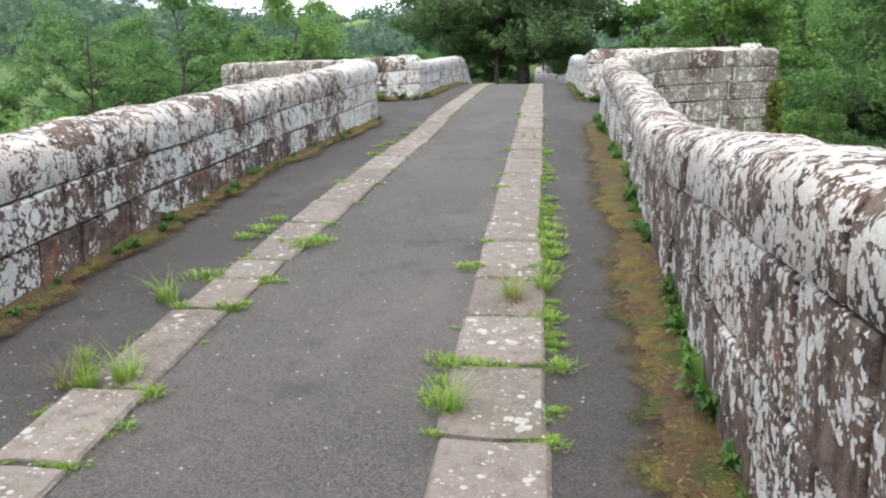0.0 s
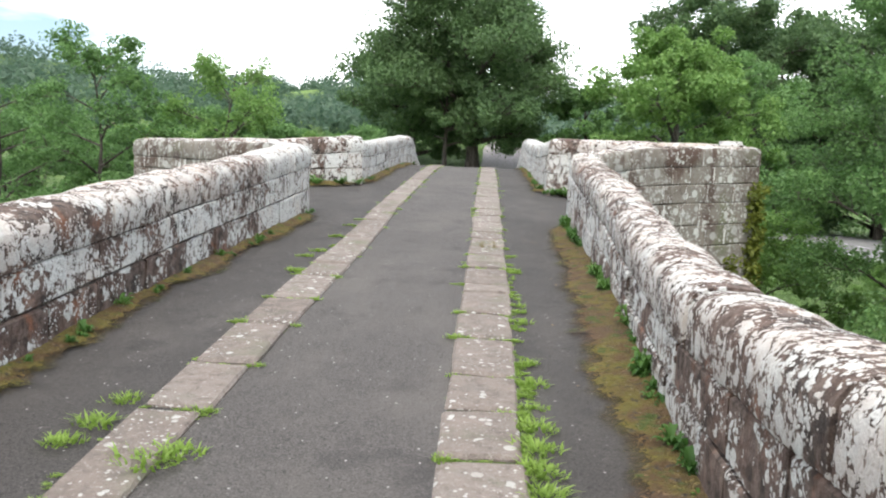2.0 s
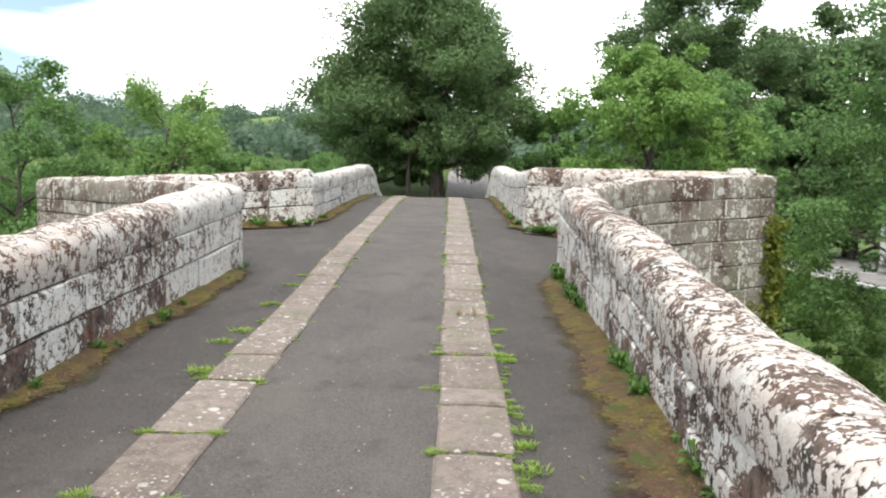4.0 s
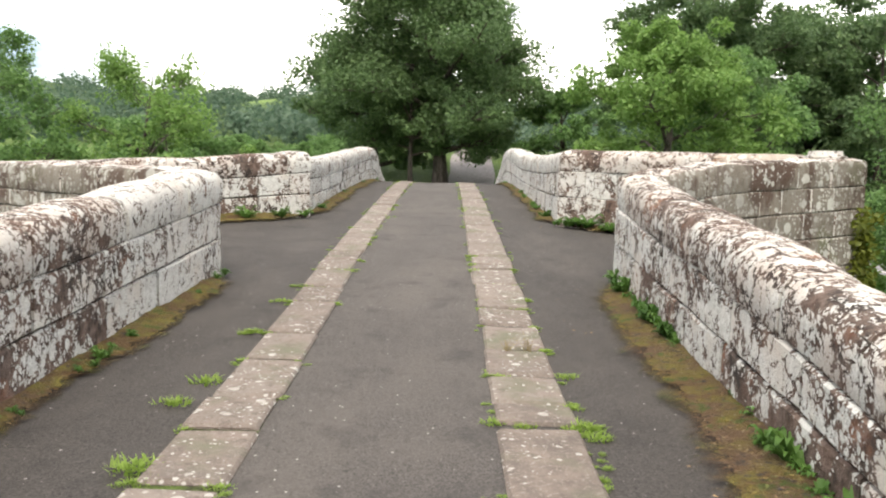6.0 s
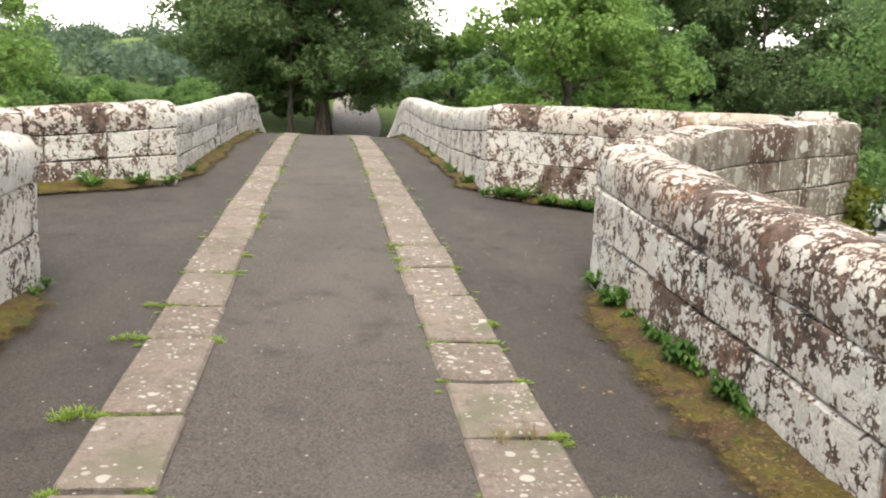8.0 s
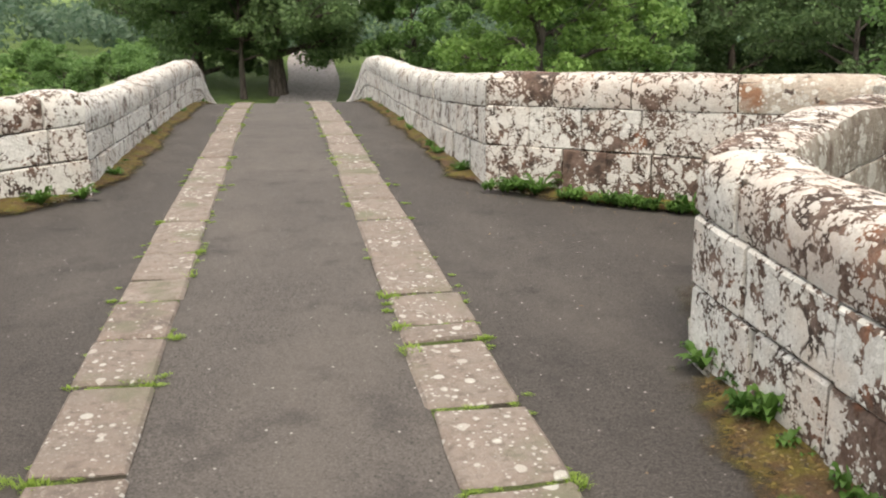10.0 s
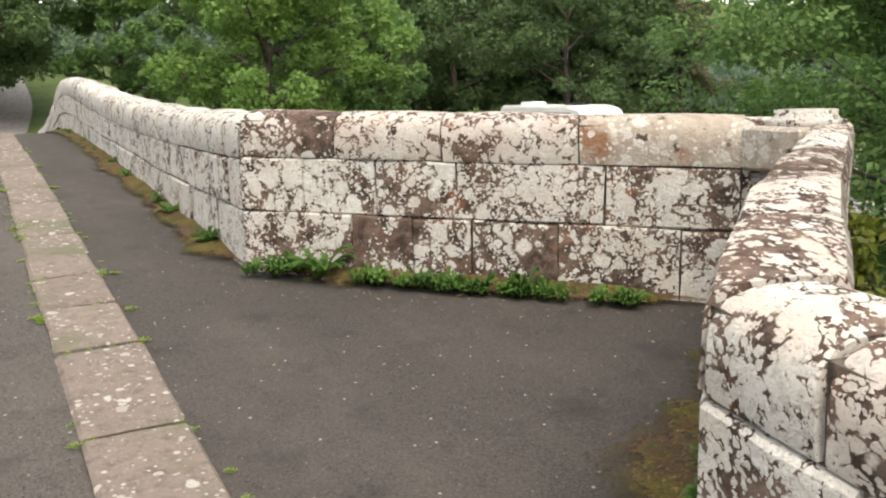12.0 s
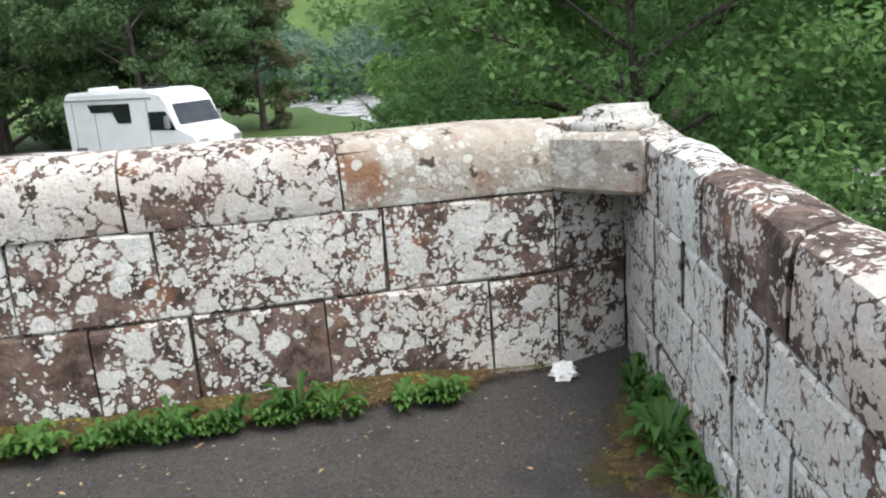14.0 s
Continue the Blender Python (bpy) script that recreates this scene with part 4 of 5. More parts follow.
# low grass in the joints themselves
for joints, xl, xr in ((EAST_JOINTS, EAST_L, EAST_R), (WEST_JOINTS, WEST_L, WEST_R)):
    for y in joints:
        if 1.5 < y < 17 and prng.random() < 0.75:
            for k in range(4):
                if prng.random() < 0.7:
                    low_grass(line(y, xl) + (line(y, xr) - line(y, xl)) * (k + prng.random()) / 4, y, prng.uniform(0.3, 0.45), 0.45)
for x, y, k in ((-2.06, 3.26, 0.42), (-2.0, 3.12, 0.5), (-1.76, 3.05, 0.8), (-1.9, 3.0, 0.7), (-2.02, 4.02, 0.8), (-0.23, 4.2, 0.8), (-0.42, 2.95, 0.7), (-0.06, 4.4, 0.7)):
    tall(x, y, k)
for x, y, k in ((-1.61, 5.2, 1.6), (-1.52, 5.26, 1.3), (-2.0, 5.5, 1.3), (-2.02, 5.3, 1.1), (-1.98, 5.8, 1.0), (-0.46, 3.02, 1.3), (-0.47, 3.2, 1.1), (-0.02, 3.4, 1.1), (-0.5, 3.4, 1.1), (-0.3, 3.38, 1.0),
                (-0.02, 5.3, 1.2), (-0.03, 5.5, 1.3), (-0.02, 5.75, 1.2), (0.0, 5.1, 1.1), (-0.05, 4.8, 1.2), (-0.48, 4.78, 1.2), (-0.1, 4.72, 1.0), (-0.02, 6.0, 1.0), (-0.01, 6.35, 0.9), (-0.0, 6.7, 0.8),
                (-0.02, 7.9, 0.9), (-0.01, 7.6, 0.9), (-0.01, 8.1, 0.8), (-2.0, 4.45, 1.2), (-1.65, 4.45, 1.0), (-1.66, 4.0, 1.1), (-1.64, 2.95, 1.0), (-1.66, 2.7, 0.9), (-1.96, 12.2, 0.7), (-1.97, 11.2, 0.8),
                (-0.43, 14.42, 0.8), (-0.43, 13.95, 0.7), (-0.43, 13.66, 0.8), (-0.43, 18.9, 0.8), (-0.44, 19.2, 0.8), (-1.93, 10.15, 0.9), (-1.96, 9.8, 1.0), (-1.9, 9.02, 1.1), (-1.92, 11.25, 0.8), (-0.02, 10.42, 0.8), (-0.04, 9.62, 1.0), (0.0, 9.48, 0.9), (-0.3, 9.6, 0.8), (-0.46, 9.64, 0.8), (-1.55, 15.5, 0.6), (-1.54, 15.0, 0.6), (-1.6, 13.55, 0.7)):
    tuft(x, y, k, 0.8)
for x, y, k in ((-0.22, 4.16, 1.0), (-0.18, 10.93, 0.6), (-0.3, 10.9, 0.5), (-2.0, 3.0, 0.9)):
    plant(STALKS, "grass_tuft", x, y, k, "dry pale grass stalks between slabs", "grass tuft", "dry stalks")

# a ragged band along the outer edge of the eastern slabs
for i in range(280):
    y = prng.uniform(2.9, 6.7) if i < 230 else prng.uniform(6.7, 9.6)
    if noise.noise((y * 1.7, 0.3, 4)) > -0.25:
        low_grass(line(y, EAST_R) + prng.uniform(-0.03, 0.075), y, prng.uniform(0.3, 0.65), prng.uniform(0.5, 0.9))
for i in range(40):
    y = prng.uniform(2.5, 7.0)
    low_grass(line(y, prng.choice((WEST_L, WEST_R, EAST_L))) + prng.uniform(-0.03, 0.03), y, prng.uniform(0.3, 0.6), 0.6)
for joints, xl, xr in ((EAST_JOINTS, EAST_L, EAST_R), (WEST_JOINTS, WEST_L, WEST_R)):
    for y in joints:
        for edge in (xl, xr):
            if 8 < y < 30 and prng.random() < 0.6:
                for _ in range(3):
                    low_grass(line(y, edge) + prng.uniform(-0.04, 0.04), y + prng.uniform(-0.12, 0.12), prng.uniform(0.25, 0.5), 0.5)
for i in range(230):
    y = 13.4 + 15.5 * prng.random() ** 1.25
    edge = prng.choice((EAST_L, EAST_L, EAST_R, WEST_L, WEST_R, WEST_R))
    if noise.noise((y * 0.9, line(y, edge) * 3, 6)) > -0.12:
        low_grass(line(y, edge) + prng.uniform(-0.04, 0.04), y, prng.uniform(0.3, 0.75), prng.uniform(0.4, 0.8))
joint_me = bpy.data.meshes.new("joint_grass")
joint_me.from_pydata(JOINT_V, [], JOINT_F)
joint_me.materials.append(GRASS[0].materials[0])
tagged(new("joint_grass", joint_me), "low bright green grass growing in the slab joints", "grass", kind="stuff")

# weeds along the near east wall, the refuges and the west wall
for x, y, k in ((0.70, 4.0, 0.9), (0.68, 3.2, 0.9), (0.64, 2.9, 0.8), (0.72, 5.1, 0.7), (0.74, 6.1, 0.8), (0.76, 7.3, 0.9), (0.76, 7.9, 0.8), (0.78, 8.8, 0.7), (0.80, 9.7, 0.7), (0.80, 11.25, 0.9), (0.83, 11.8, 1.1), (0.82, 12.05, 1.0),
                (0.84, 12.7, 1.1), (0.85, 12.95, 0.9), (0.8, 13.2, 1.0), (1.16, 16.85, 1.7), (1.05, 17.0, 1.3), (0.98, 17.05, 1.2), (2.55, 15.55, 0.9), (2.1, 15.95, 1.3), (2.2, 15.86, 1.2), (1.6, 16.4, 0.9),
                (1.75, 16.27, 1.0), (1.4, 16.6, 0.9), (2.58, 14.64, 1.5), (2.42, 14.54, 1.2), (2.3, 14.44, 0.9), (1.6, 13.96, 1.0), (1.3, 13.74, 1.1), (1.05, 13.6, 0.9), (-2.9, 17.15, 1.4), (-3.3, 16.85, 1.3), (-2.62, 17.35, 1.0), (-3.8, 16.5, 1.2), (-2.62, 12.9, 0.7), (-2.6, 13.1, 0.6),
                (0.73, 18.0, 0.9), (0.72, 19.2, 0.8), (-2.55, 18.4, 0.9), (-2.72, 5.6, 0.7), (-2.7, 7.4, 0.9), (-2.66, 9.4, 0.6)):
    weed(x, y, k)
for i in range(46):
    u = 0.16 + 0.84 * prng.random()
    sprig(3.0 - 2.15 * u - 0.10, 15.28 + 1.95 * u - 0.10 + prng.uniform(-0.05, 0.02), prng.uniform(0.5, 1.1))
for i in range(20):
    u = prng.random() ** 0.7
    sprig(1.1 + 2.1 * u, 13.62 + 1.33 * u + prng.uniform(0.0, 0.12), prng.uniform(0.5, 1.2), 1.6)
for i in range(120):
    y = 1.8 + 11.4 * prng.random() ** 1.3
    if noise.noise((y * 0.8, 2.0, 9)) < -0.12:
        continue
    sprig(line(y, [(0, 0.60), (6, 0.68), (9, 0.79), (13.3, 0.83)]) - prng.uniform(0.02, 0.1), y, prng.choice((0.4, 0.6, 0.8, 1.1, 1.4)))
for i in range(34):
    y = prng.uniform(3, 13.1)
    sprig(line(y, [(0, -2.78), (13, -2.63)]) + prng.uniform(0.02, 0.1), y, prng.uniform(0.3, 0.8))
for i in range(26):
    y = prng.uniform(17.6, 30)
    sprig(prng.choice((0.76, -2.58)) + prng.uniform(-0.05, 0.03), y, prng.uniform(0.5, 1.0))

# litter: a crumpled paper tissue, small fallen leaves and twigs
bm = bmesh.new()
bmesh.ops.create_icosphere(bm, subdivisions=3, radius=0.055)
for v in bm.verts:
    v.co *= 1 + 0.55 * noise.noise(v.co * 34) + 0.25 * noise.noise(v.co * 80)
    v.co.z = max(v.co.z, -0.02)
t = part("paper_tissue", bm, M_PAPER)
t.matrix_world = Matrix.LocRotScale((3.02, 15.24, deck(15.24) + 0.02), Euler((0, 0, 0.4)), (1.25, 0.95, 0.7))
tagged(t, "crumpled white paper tissue lying on the asphalt", "paper tissue")
leaf_me = bpy.data.meshes.new("fallen_leaf")
leaf_me.from_pydata([(-0.03, 0, 0), (-0.005, -0.013, 0.006), (0.03, 0, 0.002), (-0.005, 0.013, 0.004), (0, 0, -0.002)], [], [(0, 1, 4), (1, 2, 4), (2, 3, 4), (3, 0, 4)])
leaf_me.materials.append(M_FALLEN)
for i in range(110):
    u = prng.random()
    if i < 60:
        x, y = 3.0 - 2.2 * u - prng.uniform(0.05, 0.4), 15.2 + 1.95 * u - prng.uniform(0.05, 0.45)
    elif i < 80:
        x, y = prng.uniform(0.3, 2.6), prng.uniform(14.0, 16.2)
    else:
        x, y = prng.uniform(0.15, 0.6), prng.uniform(2, 13)
    ob = new("fallen_leaf", leaf_me)
    ob.matrix_world = Matrix.LocRotScale((x, y, deck(y) + 0.03), Euler((prng.uniform(-0.3, 0.3), prng.uniform(-0.3, 0.3), prng.uniform(0, 6.28))), [prng.uniform(0.25, 0.55)] * 3)
    tagged(ob, "small dry brown fallen leaf on the asphalt", "fallen leaf", "fallen leaves")

# ---------------------------------------------------------------- trees


def foliage(name, centres, sizes, per, leaf, seed, material, squash=0.75):
    """A crown of many small folded leaves, gathered round the given points; returns its mesh."""
    rng = np.random.default_rng(seed)
    c = np.repeat(np.array(centres, float), per, axis=0)
    r = np.repeat(np.array(sizes, float), per)
    n = len(c)
    d = rng.normal(size=(n, 3))
    d /= np.linalg.norm(d, axis=1)[:, None]
    rad = r * (0.35 + 0.75 * rng.random(n) ** 0.6)
    pos = c + d * rad[:, None] * np.array([1, 1, squash])
    nrm = d * 0.5 + rng.normal(size=(n, 3)) * 0.55 + np.array([0, 0, 0.55])
    nrm /= np.linalg.norm(nrm, axis=1)[:, None]
    a = np.cross(nrm, rng.normal(size=(n, 3)))
    a /= np.linalg.norm(a, axis=1)[:, None]
    b = np.cross(nrm, a)
    k = leaf * rng.uniform(0.6, 1.25, n)[:, None]
    v = np.stack([pos - a * k * 0.62, pos - b * k * 0.34 + nrm * k * 0.1, pos + a * k * 0.62, pos + b * k * 0.34 + nrm * k * 0.1], axis=1).reshape(-1, 3)
    me = bpy.data.meshes.new(name)
    me.vertices.add(4 * n)
    me.vertices.foreach_set("co", v.astype(np.float32).ravel())
    me.loops.add(6 * n)
    o = np.arange(n)[:, None] * 4
    me.loops.foreach_set("vertex_index", (o + np.array([[0, 1, 2, 0, 2, 3]])).astype(np.int32).ravel())
    me.polygons.add(2 * n)
    me.polygons.foreach_set("loop_start", (np.arange(2 * n) * 3).astype(np.int32))
    me.update(calc_edges=True)
    me.materials.append(material)
    return me


def tree(x, y, z0, height, radius, material, label, seed, crown_low=0.15, leaves=16000, leaf=0.17, trunk=0.22, clumps=150, lean=0.0, airy=0.0, group="trees beside the bridge", shape=1.0):
    """A tapered trunk with limbs and twigs, and a crown gathered round the twig ends."""
    rng = random.Random(seed)
    vs, fs = [], []

    def add(path, radii, sides):
        v, f = tube(path, radii, sides)
        o = len(vs)
        vs.extend(v)
        fs.extend([tuple(i + o for i in q) for q in f])
    top = Vector((lean * height, 0.1 * height * rng.uniform(-0.4, 0.4), height * 0.93))
    spine = []
    for i in range(9):
        u = i / 8
        spine.append(Vector((top.x * u ** 1.4 + 0.05 * radius * rng.uniform(-1, 1) * u, top.y * u + 0.05 * radius * rng.uniform(-1, 1) * u, top.z * u)))
    add(spine, [trunk * (1.25 if i == 0 else 1) * (1 - 0.88 * i / 8) for i in range(9)], 8)
    ends, sizes = [], []
    limbs = max(10, int(clumps ** 0.5) + 4)
    for i in range(limbs):
        u = crown_low + (0.97 - crown_low) * ((i + rng.random()) / limbs)
        f = u * 8
        k = min(int(f), 7)
        start = spine[k].lerp(spine[k + 1], f - k)
        prof = math.sin(math.pi * min(max((u - crown_low) / (1.0 - crown_low), 0.02) ** (0.75 * shape) * 0.92 + 0.08, 0.985)) ** 0.62
        a = i * 2.4 + rng.uniform(-0.5, 0.5)
        reach = radius * prof * rng.uniform(0.72, 1.12)
        tip = start + Vector((math.cos(a) * reach, math.sin(a) * reach, reach * rng.uniform(0.1, 0.55) * (0.4 + u)))
        mid = start.lerp(tip, 0.5) + Vector((0, 0, reach * rng.uniform(0.02, 0.16)))
        path = [start, start.lerp(mid, 0.55), mid, mid.lerp(tip, 0.55), tip]
        r0 = trunk * (1 - 0.85 * u) * 0.5 + 0.012
        add(path, [r0, r0 * 0.8, r0 * 0.6, r0 * 0.4, r0 * 0.15], 5)
        subs = max(3, clumps // limbs)
        for j in range(subs):
            w = 0.3 + 0.7 * (j + rng.random()) / subs
            base = path[0].lerp(mid, w * 2) if w < 0.5 else mid.lerp(tip, w * 2 - 1)
            b = a + rng.choice((-1, 1)) * rng.uniform(0.3, 1.5)
            ln = radius * rng.uniform(0.14, 0.38) * (1.15 - 0.4 * w)
            end = base + Vector((math.cos(b) * ln, math.sin(b) * ln, ln * rng.uniform(-0.35, 0.9)))
            add([base, base.lerp(end, 0.5) + Vector((0, 0, 0.05 * ln)), end], [r0 * 0.35, r0 * 0.22, 0.004], 4)
            ends.append(end)
            sizes.append(radius * rng.uniform(0.10, 0.2) * (1 - airy * 0.45))
    per = max(20, leaves // len(ends))
    root = new("tree")
    root.location = (x, y, z0)
    raw("trunk", vs, fs, M_BARK, root, smooth=True)
    crown = new("crown", foliage("crown", ends, sizes, per, leaf, seed, material))
    crown.parent = root
    return tagged(root, label, "tree", group)


G = ground_z
# far bank, straight ahead
big = tree(-1.1, 52, G(-1.1, 52) - 0.2, 11.6, 5.9, M_LEAF_OAK, "large dark green broadleaf tree beside the track", 101, 0.17, 110000, 0.17, 0.42, 520, lean=-0.10, shape=0.9)
tree(-5.0, 55, G(-5, 55) - 0.2, 8.0, 4.6, M_LEAF_OAK, "dark green tree with low hanging branches", 102, 0.08, 22000, 0.22, 0.3, 170)
tree(5.2, 50, G(5.2, 50) - 0.2, 5.8, 2.7, M_LEAF_ASH, "bushy mid green tree beside the track", 103, 0.05, 15000, 0.19, 0.2, 120)
tree(7.2, 36.5, G(7.2, 36.5) - 0.3, 7.0, 3.4, M_LEAF_ALDER, "fresh light green bushy tree on the far bank", 104, 0.04, 36000, 0.15, 0.22, 210, airy=0.2)
tree(13.6, 54, G(13.6, 54) - 0.3, 17.5, 5.0, M_LEAF_DARK, "tall dark green tree behind lighter ones", 105, 0.08, 60000, 0.20, 0.35, 420, shape=1.5)
tree(18.5, 58, G(18.5, 58) - 0.3, 14.0, 5.5, M_LEAF_DARK, "tall dark green tree in the wood", 106, 0.06, 30000, 0.24, 0.35, 200)
tree(10.6, 41, G(10.6, 41) - 0.2, 7.6, 3.4, M_LEAF_ASH, "bushy green tree on the far bank", 107, 0.04, 22000, 0.18, 0.22, 180)
tree(-1.5, 72, G(-1.5, 72) - 0.2, 9.0, 5.0, M_LEAF_ASH, "green tree behind the track", 108, 0.08, 16000, 0.24, 0.3, 140)
# alder near the east refuge
tree(6.5, 16.5, -3.3, 9.5, 2.15, M_LEAF_ASH, "slender green alder growing from the river bank", 109, 0.36, 52000, 0.065, 0.05, 330, lean=0.10, airy=0.2)
tree(9.6, 17.0, -2.9, 9.5, 3.2, M_LEAF_ASH, "green alder on the river bank", 110, 0.33, 62000, 0.07, 0.14, 330, airy=0.3)
tree(8.2, 13.2, -3.2, 7.6, 2.9, M_LEAF_ASH, "bushy green alder by the river", 111, 0.10, 60000, 0.07, 0.13, 300, airy=0.2)
tree(11.0, 19.6, -2.8, 8.5, 2.0, M_LEAF_ALDER, "light green sapling on the bank", 112, 0.12, 18000, 0.09, 0.1, 160, airy=0.4)
bush = tree(5.4, 19.4, -2.7, 3.9, 2.0, M_LEAF_ALDER, "leafy green bush below the refuge", 113, 0.03, 22000, 0.08, 0.07, 170, airy=0.2, group="bushes on the river bank")
for bx, by, k, turn in ((4.6, 22.6, 0.9, 2.2), (6.6, 26.4, 0.8, 4.0), (12.0, 27.5, 0.5, 5.0), (11.8, 15.2, 1.0, 0.4), (7.2, 15.0, 0.9, 5.6)):
    ob = copy_thing(bush, Matrix.LocRotScale((bx, by, ground_z(bx, by) - 0.2), Euler((0, 0, turn)), (k, k, k)))
    ob.scale = (k, k, k)
# west bank
tree(-9.6, 22.0, -2.2, 7.3, 2.0, M_LEAF_ASH, "young alder with a thin open crown", 121, 0.22, 15000, 0.085, 0.08, 200, airy=0.5, group="young alders west of the bridge")
tree(-13.6, 24.5, -2.2, 6.4, 2.6, M_LEAF_ASH, "young alder with a thin open crown", 122, 0.12, 16000, 0.09, 0.1, 200, airy=0.45, group="young alders west of the bridge")
tree(-7.3, 23.0, -2.3, 7.0, 2.0, M_LEAF_ALDER, "light green leaning alder behind the parapet", 123, 0.25, 17000, 0.075, 0.08, 200, lean=0.12, airy=0.5, group="young alders west of the bridge")
tree(-8.4, 27.0, -2.0, 4.3, 2.6, M_LEAF_ALDER, "bushy light green sapling", 124, 0.06, 11000, 0.13, 0.1, 120, airy=0.3, group="young alders west of the bridge")
tree(-16.5, 20.0, -2.4, 5.6, 2.8, M_LEAF_ASH, "green bush on the river bank", 125, 0.08, 10000, 0.14, 0.12, 120, airy=0.4, group="young alders west of the bridge")
tree(-11.5, 18.5, -2.6, 3.6, 2.4, M_LEAF_ALDER, "low light green willow bush", 126, 0.05, 10000, 0.12, 0.08, 110, airy=0.3, group="young alders west of the bridge")


tree(34.5, 47.5, G(34.5, 47.5) - 0.3, 10.5, 2.6, M_LEAF_DRY, "dull olive tree with bare twigs beside the river", 129, 0.05, 22000, 0.14, 0.2, 220, airy=0.4, group="wood in the background")
willow = tree(-8.6, 30.0, G(-8.6, 30) - 0.3, 4.9, 2.2, M_LEAF_ASH, "bushy green willow filling the river bank", 127, 0.04, 20000, 0.12, 0.1, 150, airy=0.15, group="willows west of the bridge")
for wx, wy, k, turn in ((-12.5, 29.0, 1.0, 1.3), (-5.2, 34.0, 0.62, 2.6), (-15.9, 31.0, 1.1, 4.0), (-7.2, 37.0, 0.6, 5.1), (-20.0, 27.0, 1.0, 0.7), (-12.6, 21.0, 0.7, 3.3)):
    ob = copy_thing(willow, Matrix.LocRotScale((wx, wy, G(wx, wy) - 0.3), Euler((0, 0, turn)), (k, k, k)))
    ob.scale = (k, k, k)
# a slim stem beside the large tree
tree(-2.7, 51.0, G(-2.7, 51) - 0.2, 6.5, 2.6, M_LEAF_OAK, "slim dark tree beside the large one", 128, 0.3, 14000, 0.18, 0.16, 110)


def copies(source, places, label):
    for cx, cy, k, turn in places:
        ob = copy_thing(source, Matrix.LocRotScale((cx, cy, G(cx, cy) - 0.3), Euler((0, 0, turn)), (k, k, k * 0.95)))
        ob.scale = (k, k, k * 0.95)
        tagged(ob, label, group="wood in the background")


wood = tree(24.0, 55.0, G(24, 55) - 0.3, 14.0, 5.4, M_LEAF_DARK, "dark green tree at the edge of the wood", 131, 0.03, 22000, 0.25, 0.3, 190, group="wood in the background")
copies(wood, [(30, 52, 0.95, 1.0), (33.5, 52, 1.0, 2.0), (27, 62, 1.25, 3.0), (37, 60, 1.2, 4.2), (19, 67, 1.2, 2.4), (33, 50, 0.8, 3.3), (26, 47, 0.8, 1.1), (60, 46, 1.1, 2.3), (22, 60, 1.1, 2.9)],
       "dark green tree at the edge of the wood")
bank = tree(28.0, 28.5, G(28, 28.5) - 0.3, 8.0, 4.2, M_LEAF_ASH, "bushy green tree beyond the new road", 132, 0.03, 18000, 0.21, 0.22, 180, group="wood in the background")
copies(bank, [(31, 24, 1.1, 1.2), (36, 31.5, 1.2, 2.1), (26, 21, 0.9, 3.0), (28, 14, 1.1, 4.0), (34, 16, 1.3, 5.1), (38, 26, 1.4, 2.8), (47, 38, 1.4, 0.2)],
       "bushy green tree beyond the new road")
hedge = tree(-15, 42, G(-15, 42) - 0.3, 3.4, 2.6, M_LEAF_ASH, "round green bush in the meadow", 133, 0.02, 9000, 0.2, 0.15, 140, group="wood in the background")
copies(hedge, [(-9, 46, 0.7, 1.0), (-7.2, 43, 0.5, 2.9), (-11, 43, 0.75, 0.3), (-12.5, 39, 0.65, 1.9), (-16, 52, 1.0, 4.4), (-18.5, 45, 0.8, 5.5), (-12, 56, 0.9, 2.5), (-8, 64, 0.8, 3.6), (-22, 48, 0.6, 2.2), (-34, 60, 0.8, 3.1), (-14, 66, 0.8, 4.0), (-20, 84, 1.0, 5.0), (-34, 92, 1.1, 0.9), (-27, 66, 1.0, 1.7)],
       "round green bush in the meadow")

# far woods on the hills: one mass of foliage, haze painted in its colour
frng = random.Random(9)
centres, sizes = [], []
for i in range(3600):
    a, d = frng.uniform(-1.0, 1.25), 110 + 620 * frng.random() ** 1.3
    x, y = d * math.sin(a), 10 + d * math.cos(a)
    if 260 < d < 380 and -0.255 < a < -0.20:
        continue
    if noise.noise((x * 0.012, y * 0.012, 7)) < -0.30 + 0.2 * (d < 160):
        continue
    h = frng.uniform(5, 11)
    for k in range(2):
        centres.append((x + frng.uniform(-4, 4), y + frng.uniform(-4, 4), G(x, y) + h * (0.35 + 0.25 * k)))
        sizes.append(h * frng.uniform(0.4, 0.6))
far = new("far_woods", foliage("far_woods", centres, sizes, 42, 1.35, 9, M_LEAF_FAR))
tagged(far, "woods on the distant hills, blue-green from haze painted into the leaves", "woods", kind="stuff")

# ivy on the outer corner of the east refuge
icent = [(3.84 + frng.uniform(-0.12, 0.10), 15.12 + frng.uniform(-0.14, 0.1), frng.uniform(-0.6, 2.1)) for _ in range(60)] + [(3.6 - 0.8 * frng.random(), 14.9 - 0.45 * frng.random(), frng.uniform(-0.6, 0.9)) for _ in range(14)]
ivy = new("ivy", foliage("ivy", icent, [0.13] * len(icent), 45, 0.07, 12, M_IVY))
tagged(ivy, "yellow-green ivy hanging on the refuge corner", "ivy")

